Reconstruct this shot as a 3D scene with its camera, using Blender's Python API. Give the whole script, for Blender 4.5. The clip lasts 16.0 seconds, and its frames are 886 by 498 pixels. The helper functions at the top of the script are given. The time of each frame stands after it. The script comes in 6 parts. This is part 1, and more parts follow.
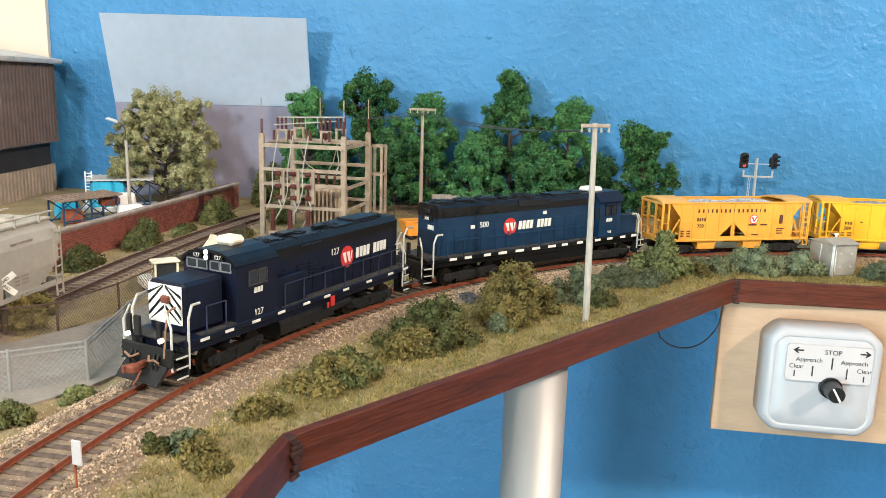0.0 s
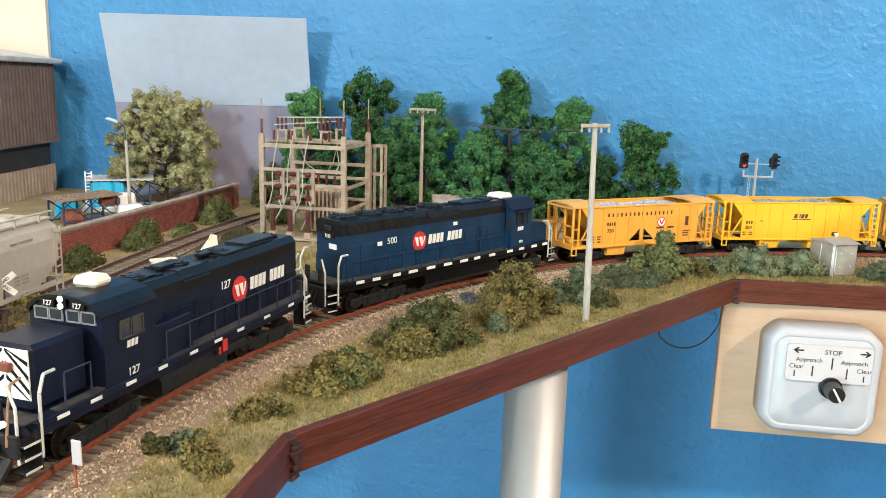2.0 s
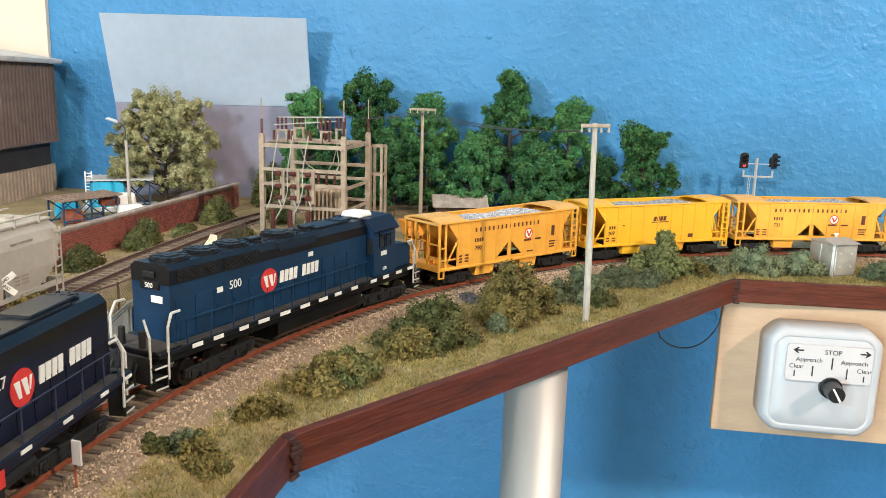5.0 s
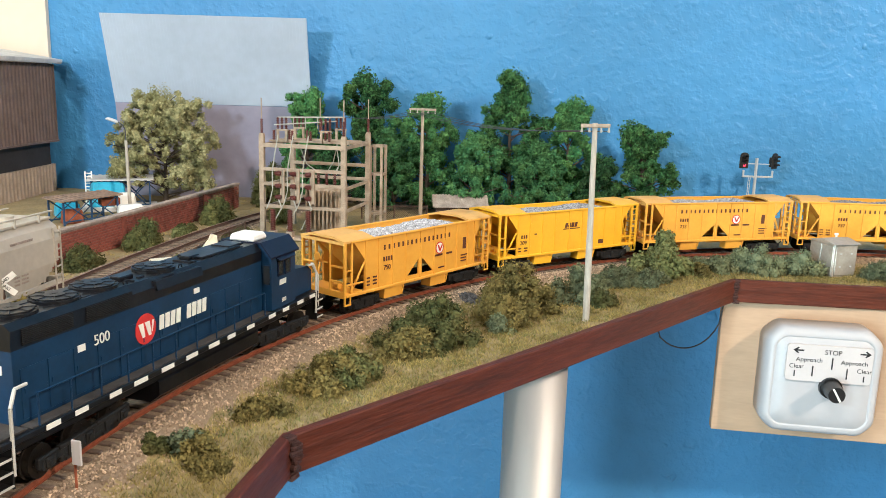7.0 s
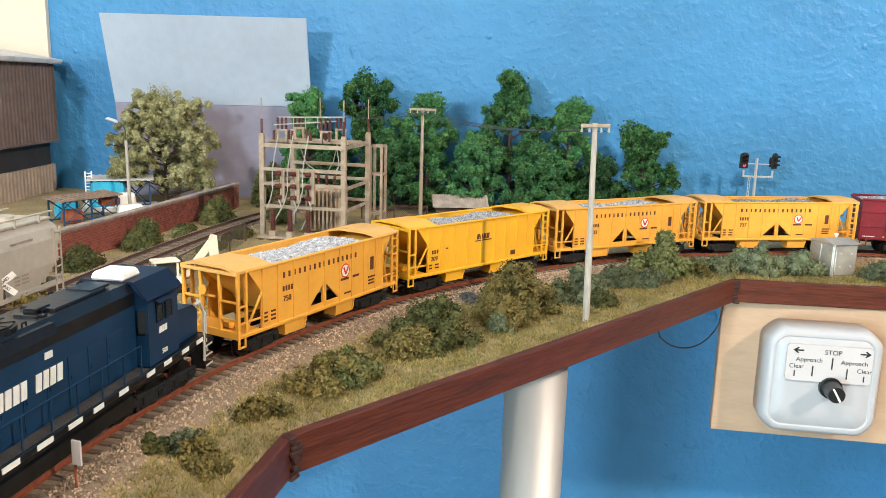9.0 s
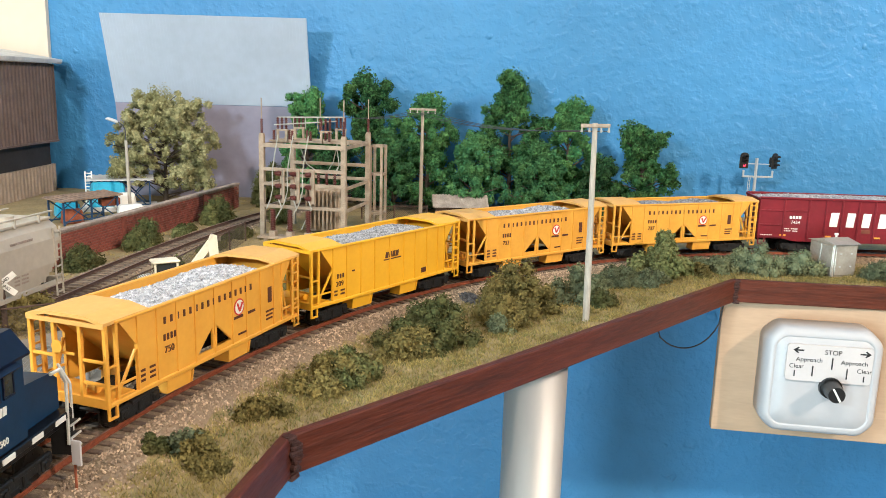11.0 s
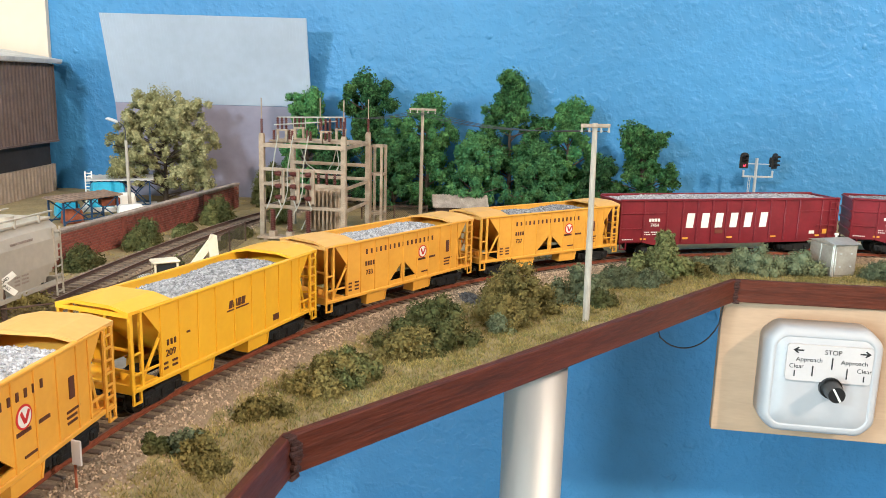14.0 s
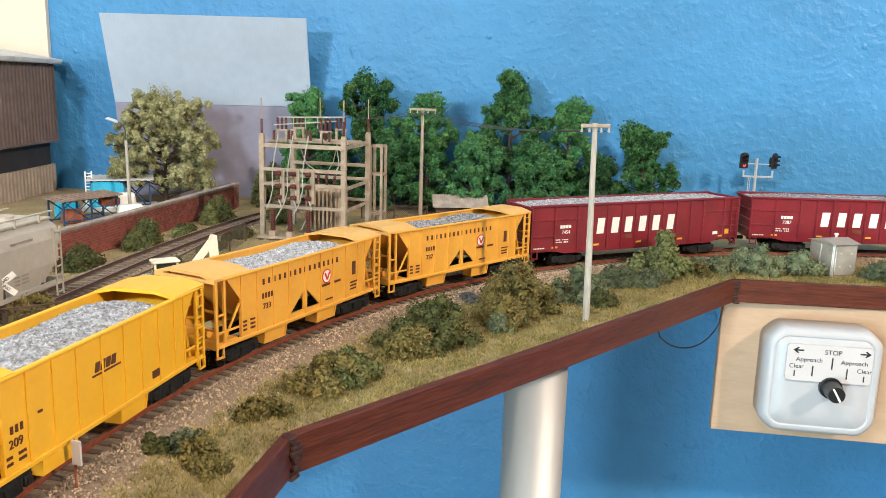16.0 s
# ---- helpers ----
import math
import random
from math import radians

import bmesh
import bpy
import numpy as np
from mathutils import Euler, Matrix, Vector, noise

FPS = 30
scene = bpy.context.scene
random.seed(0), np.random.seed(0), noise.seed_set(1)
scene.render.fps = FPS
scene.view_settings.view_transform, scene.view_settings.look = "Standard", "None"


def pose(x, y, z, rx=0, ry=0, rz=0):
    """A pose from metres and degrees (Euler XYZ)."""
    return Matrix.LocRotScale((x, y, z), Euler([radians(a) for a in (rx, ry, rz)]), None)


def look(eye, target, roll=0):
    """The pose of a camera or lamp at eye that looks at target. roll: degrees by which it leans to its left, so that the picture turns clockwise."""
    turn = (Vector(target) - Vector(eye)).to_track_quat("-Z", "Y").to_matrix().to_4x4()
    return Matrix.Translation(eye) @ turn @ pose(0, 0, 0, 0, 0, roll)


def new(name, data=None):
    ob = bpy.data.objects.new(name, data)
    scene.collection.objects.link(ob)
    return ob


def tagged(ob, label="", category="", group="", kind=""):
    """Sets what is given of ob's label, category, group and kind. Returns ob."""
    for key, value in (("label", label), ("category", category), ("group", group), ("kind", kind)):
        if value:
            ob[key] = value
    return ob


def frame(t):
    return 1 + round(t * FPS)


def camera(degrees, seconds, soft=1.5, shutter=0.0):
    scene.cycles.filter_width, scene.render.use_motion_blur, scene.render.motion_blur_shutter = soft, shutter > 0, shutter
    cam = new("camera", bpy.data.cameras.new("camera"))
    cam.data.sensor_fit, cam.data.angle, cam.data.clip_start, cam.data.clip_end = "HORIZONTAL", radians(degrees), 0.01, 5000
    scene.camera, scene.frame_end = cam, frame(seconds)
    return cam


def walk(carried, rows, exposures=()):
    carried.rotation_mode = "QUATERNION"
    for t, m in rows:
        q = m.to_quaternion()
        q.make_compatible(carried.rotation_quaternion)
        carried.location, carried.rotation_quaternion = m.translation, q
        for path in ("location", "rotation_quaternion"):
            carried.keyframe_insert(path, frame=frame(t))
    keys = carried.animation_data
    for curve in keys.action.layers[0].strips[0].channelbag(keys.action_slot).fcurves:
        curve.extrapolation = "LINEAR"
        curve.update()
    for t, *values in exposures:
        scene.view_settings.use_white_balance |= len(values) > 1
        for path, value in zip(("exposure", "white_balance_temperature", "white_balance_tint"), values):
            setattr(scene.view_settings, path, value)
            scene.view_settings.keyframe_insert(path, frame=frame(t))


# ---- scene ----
# ---------------------------------------------------------------- camera
# lengths of the model are written in millimetres (MM); rail top of the main line is z = 0
MM = 0.001
EYE = Vector((0.0, 0.0, 0.1302))
PITCH, ROLL = 11.3961, 1.5919


def camera_pose():
    p, r = radians(PITCH), radians(ROLL)
    fwd = Vector((0, math.cos(p), -math.sin(p)))
    up = Vector((0, math.sin(p), math.cos(p)))
    rt = Vector((1, 0, 0))
    rt2 = rt * math.cos(r) + up * math.sin(r)
    up2 = up * math.cos(r) - rt * math.sin(r)
    m = Matrix((rt2, up2, -fwd)).transposed().to_4x4()
    m.translation = EYE
    return m


cam = camera(57.138, 16.0, soft=0.5)
walk(cam, [(0.0, camera_pose()), (16.0, camera_pose())], exposures=[(0.0, 0.0, 6300, 10), (16.0, 0.0, 6300, 10)])

# ---------------------------------------------------------------- light
world = bpy.data.worlds.new("world")
scene.world = world
world.use_nodes = True
sky = world.node_tree.nodes.new("ShaderNodeTexSky")
sky.sky_type, sky.sun_disc = "NISHITA", False
sky.sun_elevation, sky.sun_rotation = radians(35), radians(120)
world.node_tree.links.new(sky.outputs[0], world.node_tree.nodes["Background"].inputs[0])
world.node_tree.nodes["Background"].inputs[1].default_value = 0.1


def area_lamp(name, eye, target, sx, sy, watts, colour):
    d = bpy.data.lights.new(name, "AREA")
    d.shape, d.size, d.size_y, d.energy, d.color = "RECTANGLE", sx, sy, watts, colour
    ob = new(name, d)
    ob.matrix_world = look(eye, target)
    return ob


area_lamp("ceiling_spot_light", (1.62, -1.0, 1.36), (0.1, 0.6, 0), 0.07, 0.07, 56, (1.0, 0.82, 0.66))
area_lamp("ceiling_panel_light", (-0.36, -0.60, 1.36), (-0.15, 0.4, 0), 0.4, 0.4, 23, (1.0, 0.89, 0.77))
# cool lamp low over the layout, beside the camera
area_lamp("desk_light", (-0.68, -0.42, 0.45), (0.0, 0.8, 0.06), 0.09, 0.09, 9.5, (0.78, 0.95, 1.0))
# daylight through the low window in the west wall
area_lamp("window_light", (-1.33, -1.90, -0.42), (0.05, 0.75, -0.25), 0.95, 1.05, 80, (0.72, 0.95, 1.0))

# ---------------------------------------------------------------- materials


def mat(name, colour, rough=0.6, metal=0.0, var=0.15, scale=300.0, fine=0.0, bump=0.0, bscale=None, colour2=None,
        stretch=None, spec=0.5, rand=0.0, emit=None, bdist=0.001):
    """Principled material with mottling at two scales (colour to colour2), fine relief and a random shade per object."""
    m = bpy.data.materials.new(name)
    m.use_nodes = True
    nt = m.node_tree
    b = nt.nodes["Principled BSDF"]
    b.inputs["Roughness"].default_value = rough
    b.inputs["Metallic"].default_value = metal
    b.inputs["Specular IOR Level"].default_value = spec
    tc = nt.nodes.new("ShaderNodeTexCoord")
    src = tc.outputs["Object"]
    if stretch:
        mp = nt.nodes.new("ShaderNodeMapping")
        mp.inputs["Scale"].default_value = stretch
        nt.links.new(src, mp.inputs[0])
        src = mp.outputs[0]
    n1 = nt.nodes.new("ShaderNodeTexNoise")
    n1.inputs["Scale"].default_value, n1.inputs["Detail"].default_value = scale, 5
    n2 = nt.nodes.new("ShaderNodeTexNoise")
    n2.inputs["Scale"].default_value, n2.inputs["Detail"].default_value = scale * 7, 3
    for n in (n1, n2):
        nt.links.new(src, n.inputs["Vector"])
    add = nt.nodes.new("ShaderNodeMath")
    add.operation = "MULTIPLY_ADD"
    nt.links.new(n2.outputs[0], add.inputs[0])
    add.inputs[1].default_value = 0.5 + fine
    nt.links.new(n1.outputs[0], add.inputs[2])
    ramp = nt.nodes.new("ShaderNodeMapRange")
    ramp.inputs[1].default_value, ramp.inputs[2].default_value = 0.5, 1.0 + fine
    nt.links.new(add.outputs[0], ramp.inputs[0])
    mix = nt.nodes.new("ShaderNodeMix")
    mix.data_type = "RGBA"
    c2 = colour2 or tuple(c * (1 - 2 * var) for c in colour)
    c1 = colour if colour2 else tuple(min(1, c * (1 + var)) for c in colour)
    mix.inputs[6].default_value, mix.inputs[7].default_value = (*c1, 1), (*c2, 1)
    nt.links.new(ramp.outputs[0], mix.inputs[0])
    out = mix.outputs[2]
    if rand:
        info = nt.nodes.new("ShaderNodeObjectInfo")
        geo = nt.nodes.new("ShaderNodeNewGeometry")
        sm = nt.nodes.new("ShaderNodeMath")
        sm.operation = "ADD"
        nt.links.new(info.outputs["Random"], sm.inputs[0])
        nt.links.new(geo.outputs["Random Per Island"], sm.inputs[1])
        mr = nt.nodes.new("ShaderNodeMapRange")
        mr.inputs[1].default_value, mr.inputs[2].default_value = 0.2, 1.8
        mr.inputs[3].default_value, mr.inputs[4].default_value = 1 - rand, 1 + rand
        nt.links.new(sm.outputs[0], mr.inputs[0])
        hs = nt.nodes.new("ShaderNodeHueSaturation")
        nt.links.new(mr.outputs[0], hs.inputs["Value"])
        nt.links.new(out, hs.inputs["Color"])
        out = hs.outputs[0]
    nt.links.new(out, b.inputs["Base Color"])
    if bump:
        n3 = nt.nodes.new("ShaderNodeTexNoise")
        n3.inputs["Scale"].default_value, n3.inputs["Detail"].default_value = bscale or scale * 4, 4
        nt.links.new(src, n3.inputs["Vector"])
        bp = nt.nodes.new("ShaderNodeBump")
        bp.inputs["Strength"].default_value, bp.inputs["Distance"].default_value = bump, bdist
        nt.links.new(n3.outputs[0], bp.inputs["Height"])
        nt.links.new(bp.outputs[0], b.inputs["Normal"])
    if emit:
        b.inputs["Emission Color"].default_value = (*emit[:3], 1)
        b.inputs["Emission Strength"].default_value = emit[3]
    return m


def wall_paint():
    """Blue emulsion over rough plaster: broad trowel waves, orange-peel grain and a few stray grit lumps."""
    m = mat("blue_wall_paint", (0.055, 0.252, 0.520), 0.5, var=0.06, scale=6)
    nt = m.node_tree
    b = nt.nodes["Principled BSDF"]
    tc = nt.nodes["Texture Coordinate"]

    def noise_of(scale, detail, lo, hi):
        n = nt.nodes.new("ShaderNodeTexNoise")
        n.inputs["Scale"].default_value, n.inputs["Detail"].default_value = scale, detail
        nt.links.new(tc.outputs["Object"], n.inputs["Vector"])
        r = nt.nodes.new("ShaderNodeMapRange")
        r.interpolation_type = "SMOOTHSTEP"
        r.inputs[1].default_value, r.inputs[2].default_value = lo, hi
        nt.links.new(n.outputs[0], r.inputs[0])
        return r.outputs[0]
    last = None
    for scale, detail, lo, hi, dist in ((34, 2, 0.3, 0.7, 0.0010), (125, 2, 0.38, 0.70, 0.0007), (46, 1, 0.73, 0.80, 0.0018)):
        bp = nt.nodes.new("ShaderNodeBump")
        bp.inputs["Strength"].default_value, bp.inputs["Distance"].default_value = 0.75, dist
        nt.links.new(noise_of(scale, detail, lo, hi), bp.inputs["Height"])
        if last:
            nt.links.new(last, bp.inputs["Normal"])
        last = bp.outputs[0]
    nt.links.new(last, b.inputs["Normal"])
    return m


M_WALL = wall_paint()
M_CREAM = mat("cream_paint", (0.72, 0.635, 0.52), 0.6, var=0.03, scale=10)
M_CEIL = mat("white_ceiling_paint", (0.62, 0.62, 0.60), 0.8, var=0.02, scale=5)
M_FLOOR = mat("oak_floor_boards", (0.20, 0.12, 0.07), 0.45, var=0.2, scale=6, stretch=(1, 8, 1))
M_FASCIA = mat("red_brown_stained_wood", (0.105, 0.023, 0.011), 0.5, spec=0.35, scale=90, stretch=(0.14, 1, 1.3), var=0.36, fine=0.4, bump=0.9, bscale=260)
M_FILLER = mat("dark_red_brown_filler", (0.045, 0.012, 0.008), 0.7, var=0.3, scale=300, bump=0.6)
M_EARTH = mat("earth_scatter", (0.38, 0.295, 0.145), 0.95, colour2=(0.19, 0.14, 0.07), scale=60, fine=0.6, bump=0.6, bscale=700)
M_BALLAST = mat("ballast_bed", (0.40, 0.30, 0.205), 0.95, colour2=(0.13, 0.088, 0.055), scale=500, fine=0.8, bump=0.9, bscale=900)
M_STONE = mat("ballast_stone", (0.50, 0.375, 0.26), 0.9, colour2=(0.16, 0.11, 0.075), scale=300, rand=0.8)
M_TIE = mat("weathered_tie", (0.15, 0.102, 0.074), 0.85, var=0.25, scale=400, rand=0.3, bump=0.4)
M_RAIL = mat("rusty_rail", (0.24, 0.060, 0.024), 0.7, var=0.2, scale=500)
M_RAILD = mat("dark_rusty_rail", (0.10, 0.055, 0.04), 0.75, var=0.2, scale=500)
M_RAILTOP = mat("railhead_steel", (0.36, 0.22, 0.17), 0.4, 0.6, var=0.2, scale=400)
M_GRASS_Y = mat("dry_static_grass", (0.47, 0.365, 0.125), 0.95, colour2=(0.24, 0.19, 0.06), scale=60, rand=0.6)
M_GRASS_G = mat("green_static_grass", (0.15, 0.185, 0.055), 0.95, colour2=(0.24, 0.21, 0.075), scale=90, rand=0.6)
# ---------------------------------------------------------------- mesh helpers


class Build:
    """Collects shapes in millimetres into one bmesh."""

    def __init__(self):
        self.bm = bmesh.new()
        self.mi = 0

    def _take(self, geom):
        for f in geom:
            f.material_index = self.mi

    def box(self, cx, cy, cz, sx, sy, sz, bevel=0.0, rot=None, taper=None):
        r = bmesh.ops.create_cube(self.bm, size=1.0)
        vs = r["verts"]
        for v in vs:
            k = taper if (taper and v.co.z > 0) else (1, 1)
            v.co = Vector((v.co.x * sx * k[0], v.co.y * sy * k[1], v.co.z * sz))
        if rot:
            bmesh.ops.rotate(self.bm, verts=vs, matrix=Euler([radians(a) for a in rot]).to_matrix())
        bmesh.ops.translate(self.bm, verts=vs, vec=(cx, cy, cz))
        fs = {f for v in vs for f in v.link_faces}
        self._take(fs)
        if bevel:
            es = {e for v in vs for e in v.link_edges}
            rb = bmesh.ops.bevel(self.bm, geom=list(es), offset=bevel, segments=1, affect="EDGES")
            self._take(rb["faces"])
        return self

    def cyl(self, p, q, r, n=8, r2=None):
        p, q = Vector(p), Vector(q)
        d = q - p
        m = Matrix.Translation((p + q) / 2) @ d.to_track_quat("Z", "Y").to_matrix().to_4x4()
        res = bmesh.ops.create_cone(self.bm, cap_ends=True, segments=n, radius1=r, radius2=r if r2 is None else r2,
                                    depth=max(d.length, 1e-4), matrix=m)
        self._take({f for v in res["verts"] for f in v.link_faces})
        return self

    def pipe(self, pts, r, n=6):
        for a, b in zip(pts[:-1], pts[1:]):
            self.cyl(a, b, r, n)
        return self

    def prism(self, outline, axis, a, b):
        """A closed outline of pairs, pushed along axis from a to b."""
        def at(u, v, w):
            return {"x": (w, u, v), "y": (u, w, v), "z": (u, v, w)}[axis]
        lo = [self.bm.verts.new(at(u, v, a)) for u, v in outline]
        hi = [self.bm.verts.new(at(u, v, b)) for u, v in outline]
        n = len(outline)
        fs = [self.bm.faces.new(lo[::-1]), self.bm.faces.new(hi)]
        for i in range(n):
            fs.append(self.bm.faces.new((lo[i], lo[(i + 1) % n], hi[(i + 1) % n], hi[i])))
        self._take(fs)
        return self

    def face(self, pts):
        self._take([self.bm.faces.new([self.bm.verts.new(p) for p in pts])])
        return self

    def weld(self):
        bmesh.ops.remove_doubles(self.bm, verts=self.bm.verts[:], dist=0.01)
        return self

    def mesh(self, name, materials, smooth=False):
        bmesh.ops.recalc_face_normals(self.bm, faces=self.bm.faces[:])
        self.bm.transform(Matrix.Scale(MM, 4))
        me = bpy.data.meshes.new(name)
        self.bm.to_mesh(me)
        self.bm.free()
        for m in materials if isinstance(materials, (list, tuple)) else [materials]:
            me.materials.append(m)
        if smooth:
            for p in me.polygons:
                p.use_smooth = True
        return me


def part(name, b, material, parent=None, label="", smooth=False, at=None):
    me = b if isinstance(b, bpy.types.Mesh) else b.mesh(name, material, smooth)
    ob = new(name, me)
    if parent:
        ob.parent = parent
    if at is not None:
        ob.matrix_basis = at
    return tagged(ob, label)


def empty(name, m=None, label="", category="", group="", kind=""):
    ob = new(name)
    ob.empty_display_size = 0.01
    if m is not None:
        ob.matrix_basis = m
    return tagged(ob, label, category, group, kind)


def raw(name, verts, faces, material, parent=None, smooth=False):
    """A mesh from computed metres."""
    me = bpy.data.meshes.new(name)
    me.from_pydata(verts, [], faces)
    me.materials.append(material)
    if smooth:
        for p in me.polygons:
            p.use_smooth = True
    ob = new(name, me)
    if parent:
        ob.parent = parent
    return ob


# ---------------------------------------------------------------- the main line's plan
DS = 0.005
SS = np.arange(-1.8, 1.6, DS)
KC = np.where((SS > -0.6) & (SS < 0.27), 1.8542 - 1.02 * SS - 0.8265 * SS ** 2 - 1.2729 * SS ** 3 + 1.6 * np.maximum(SS - 0.05, 0), 0.0)
I0 = int(np.argmin(abs(SS)))
TH = np.cumsum(KC) * DS
TH = TH - TH[I0] + 4.1441
CX = np.cumsum(np.cos(TH)) * DS
CY = np.cumsum(np.sin(TH)) * DS
CX, CY = CX - CX[I0] - 0.0621, CY - CY[I0] + 0.4544


def on_track(s):
    return Vector((np.interp(s, SS, CX), np.interp(s, SS, CY), 0)), float(np.interp(s, SS, TH))


SIDING = ((-0.275, 0.20), (-0.243, 0.45), (-0.222, 0.62), (-0.186, 0.79), (-0.115, 0.97))


def siding_at(u):
    """The siding behind the fence: a gentle curve through four stations, u from 0 to 1."""
    k = u * (len(SIDING) - 1)
    i = min(int(k), len(SIDING) - 2)
    w = k - i
    p = [Vector((*SIDING[min(max(j, 0), len(SIDING) - 1)], 0)) for j in (i - 1, i, i + 1, i + 2)]
    pos = 0.5 * (2 * p[1] + (p[2] - p[0]) * w + (2 * p[0] - 5 * p[1] + 4 * p[2] - p[3]) * w * w + (3 * p[1] - p[0] - 3 * p[2] + p[3]) * w ** 3)
    return pos


# ---------------------------------------------------------------- room


def wall_y(x):
    """Face of the blue wall, which stands a little askew to the camera."""
    return 0.955 - 0.105 * x


FLOOR_Z, CEIL_Z = -1.10, 1.40


def wall_box(name, lo, hi, material, label, category="wall"):
    b = Build()
    c = [(l + h) / 2 / MM for l, h in zip(lo, hi)]
    s = [(h - l) / MM for l, h in zip(lo, hi)]
    b.box(*c, *s)
    return tagged(part(name, b, material), label, category, kind="structure")


bw = Build()
bw.prism([(-1500, wall_y(-1.5) / MM), (2400, wall_y(2.4) / MM), (2400, 1400), (-1500, 1400)], "z", FLOOR_Z / MM, CEIL_Z / MM)
tagged(part("wall_north", bw, M_WALL), "bright blue painted wall with rough plaster texture", "wall", kind="structure")
wall_box("wall_east", (2.4, -2.6, FLOOR_Z), (2.55, 1.4, CEIL_Z), M_CREAM, "plain cream painted side wall of the room")
wall_box("wall_south", (-1.5, -2.75, FLOOR_Z), (2.55, -2.6, CEIL_Z), M_CREAM, "plain cream painted end wall of the room")
for lo, hi in (((-2.6, FLOOR_Z), (-2.42, CEIL_Z)), ((-1.38, FLOOR_Z), (1.11, CEIL_Z)), ((-2.42, FLOOR_Z), (-1.38, -0.98)), ((-2.42, 0.14), (-1.38, CEIL_Z))):
    wall_box("wall_west", (-1.5, lo[0], lo[1]), (-1.36, hi[0], hi[1]), M_CREAM, "plain cream painted window wall of the room")
wall_box("floor", (-1.5, -2.75, FLOOR_Z - 0.1), (2.55, 1.4, FLOOR_Z), M_FLOOR, "brown wooden room floor", "floor")
wall_box("ceiling", (-1.5, -2.75, CEIL_Z), (2.55, 1.4, CEIL_Z + 0.1), M_CEIL, "plain white room ceiling", "ceiling")
wall_box("trim", (-1.3, 0.998, 0.11), (-0.4785, 1.12, CEIL_Z), M_CREAM, "pale cream painted upright panel beside the blue wall", "wall panel")

# ---------------------------------------------------------------- layout deck: front edge of straight boards
EDGE = [(-0.283, -1.0), (-0.0697, 0.2514), (-0.0611, 0.3014), (0.2190, 0.598), (0.3285, 0.5855), (1.45, 0.458)]
GROUND_Z = -0.008


def dist_to_track(x, y):
    d = np.hypot(CX - x, CY - y)
    return float(d.min())


SID_PTS = np.array([siding_at(i / 120)[:2] for i in range(121)])


def dist_to_siding(x, y):
    return float(np.hypot(SID_PTS[:, 0] - x, SID_PTS[:, 1] - y).min())


def edge_y(x):
    """Front edge of the deck right of the left corner, as y over x."""
    return float(np.interp(x, [p[0] for p in EDGE[2:]], [p[1] for p in EDGE[2:]]))


def edge_x(y):
    return float(np.interp(y, [p[1] for p in EDGE[:3]], [p[0] for p in EDGE[:3]]))


def inside(x, y):
    if y > wall_y(x) - 0.002:
        return False
    if y < EDGE[2][1]:
        return x < edge_x(y)
    return x < EDGE[2][0] or y > edge_y(x)


def ground_z(x, y):
    d = dist_to_track(x, y)
    z = GROUND_Z + 0.0012 * noise.noise((x * 45, y * 45, 0)) + 0.0006 * noise.noise((x * 160, y * 160, 3))
    k = min(max((0.034 - d) / 0.014, 0), 1)
    k = k * k * (3 - 2 * k)
    z = z * (1 - k) + (-0.0028) * k
    ds = dist_to_siding(x, y)
    k = min(max((0.027 - ds) / 0.012, 0), 1)
    return z * (1 - k) + (-0.0042) * k


def make_ground():
    """One sheet, finer where the line and the front verge are, trimmed to the deck's outline."""
    bm = bmesh.new()
    outline = [*EDGE, (1.45, wall_y(1.45) - 0.001), (-1.25, wall_y(-1.25) - 0.001), (-1.25, -1.0)]
    bm.faces.new([bm.verts.new((x, y, 0)) for x, y in outline])
    for axis, lo, hi in ((0, -1.25, 1.45), (1, -1.0, 1.09)):
        v = lo
        while v < hi:
            fine = -0.42 < v < 0.55 if axis == 0 else 0.12 < v < 1.0
            v += 0.006 if fine else 0.05
            n = (1, 0, 0) if axis == 0 else (0, 1, 0)
            bmesh.ops.bisect_plane(bm, geom=bm.verts[:] + bm.edges[:] + bm.faces[:], dist=1e-6, plane_co=Vector(n) * v, plane_no=n)
    for v in bm.verts:
        v.co.z = ground_z(v.co.x, v.co.y)
    for f in bm.faces:
        c = f.calc_center_median()
        f.material_index = 1 if dist_to_track(c.x, c.y) < 0.029 or dist_to_siding(c.x, c.y) < 0.020 else 0
        f.smooth = True
    me = bpy.data.meshes.new("ground")
    bm.to_mesh(me)
    bm.free()
    me.materials.append(M_EARTH)
    me.materials.append(M_BALLAST)
    return tagged(new("ground", me), "scenic ground of dry earth and fine ballast on the layout", "ground", kind="structure")


ground = make_ground()


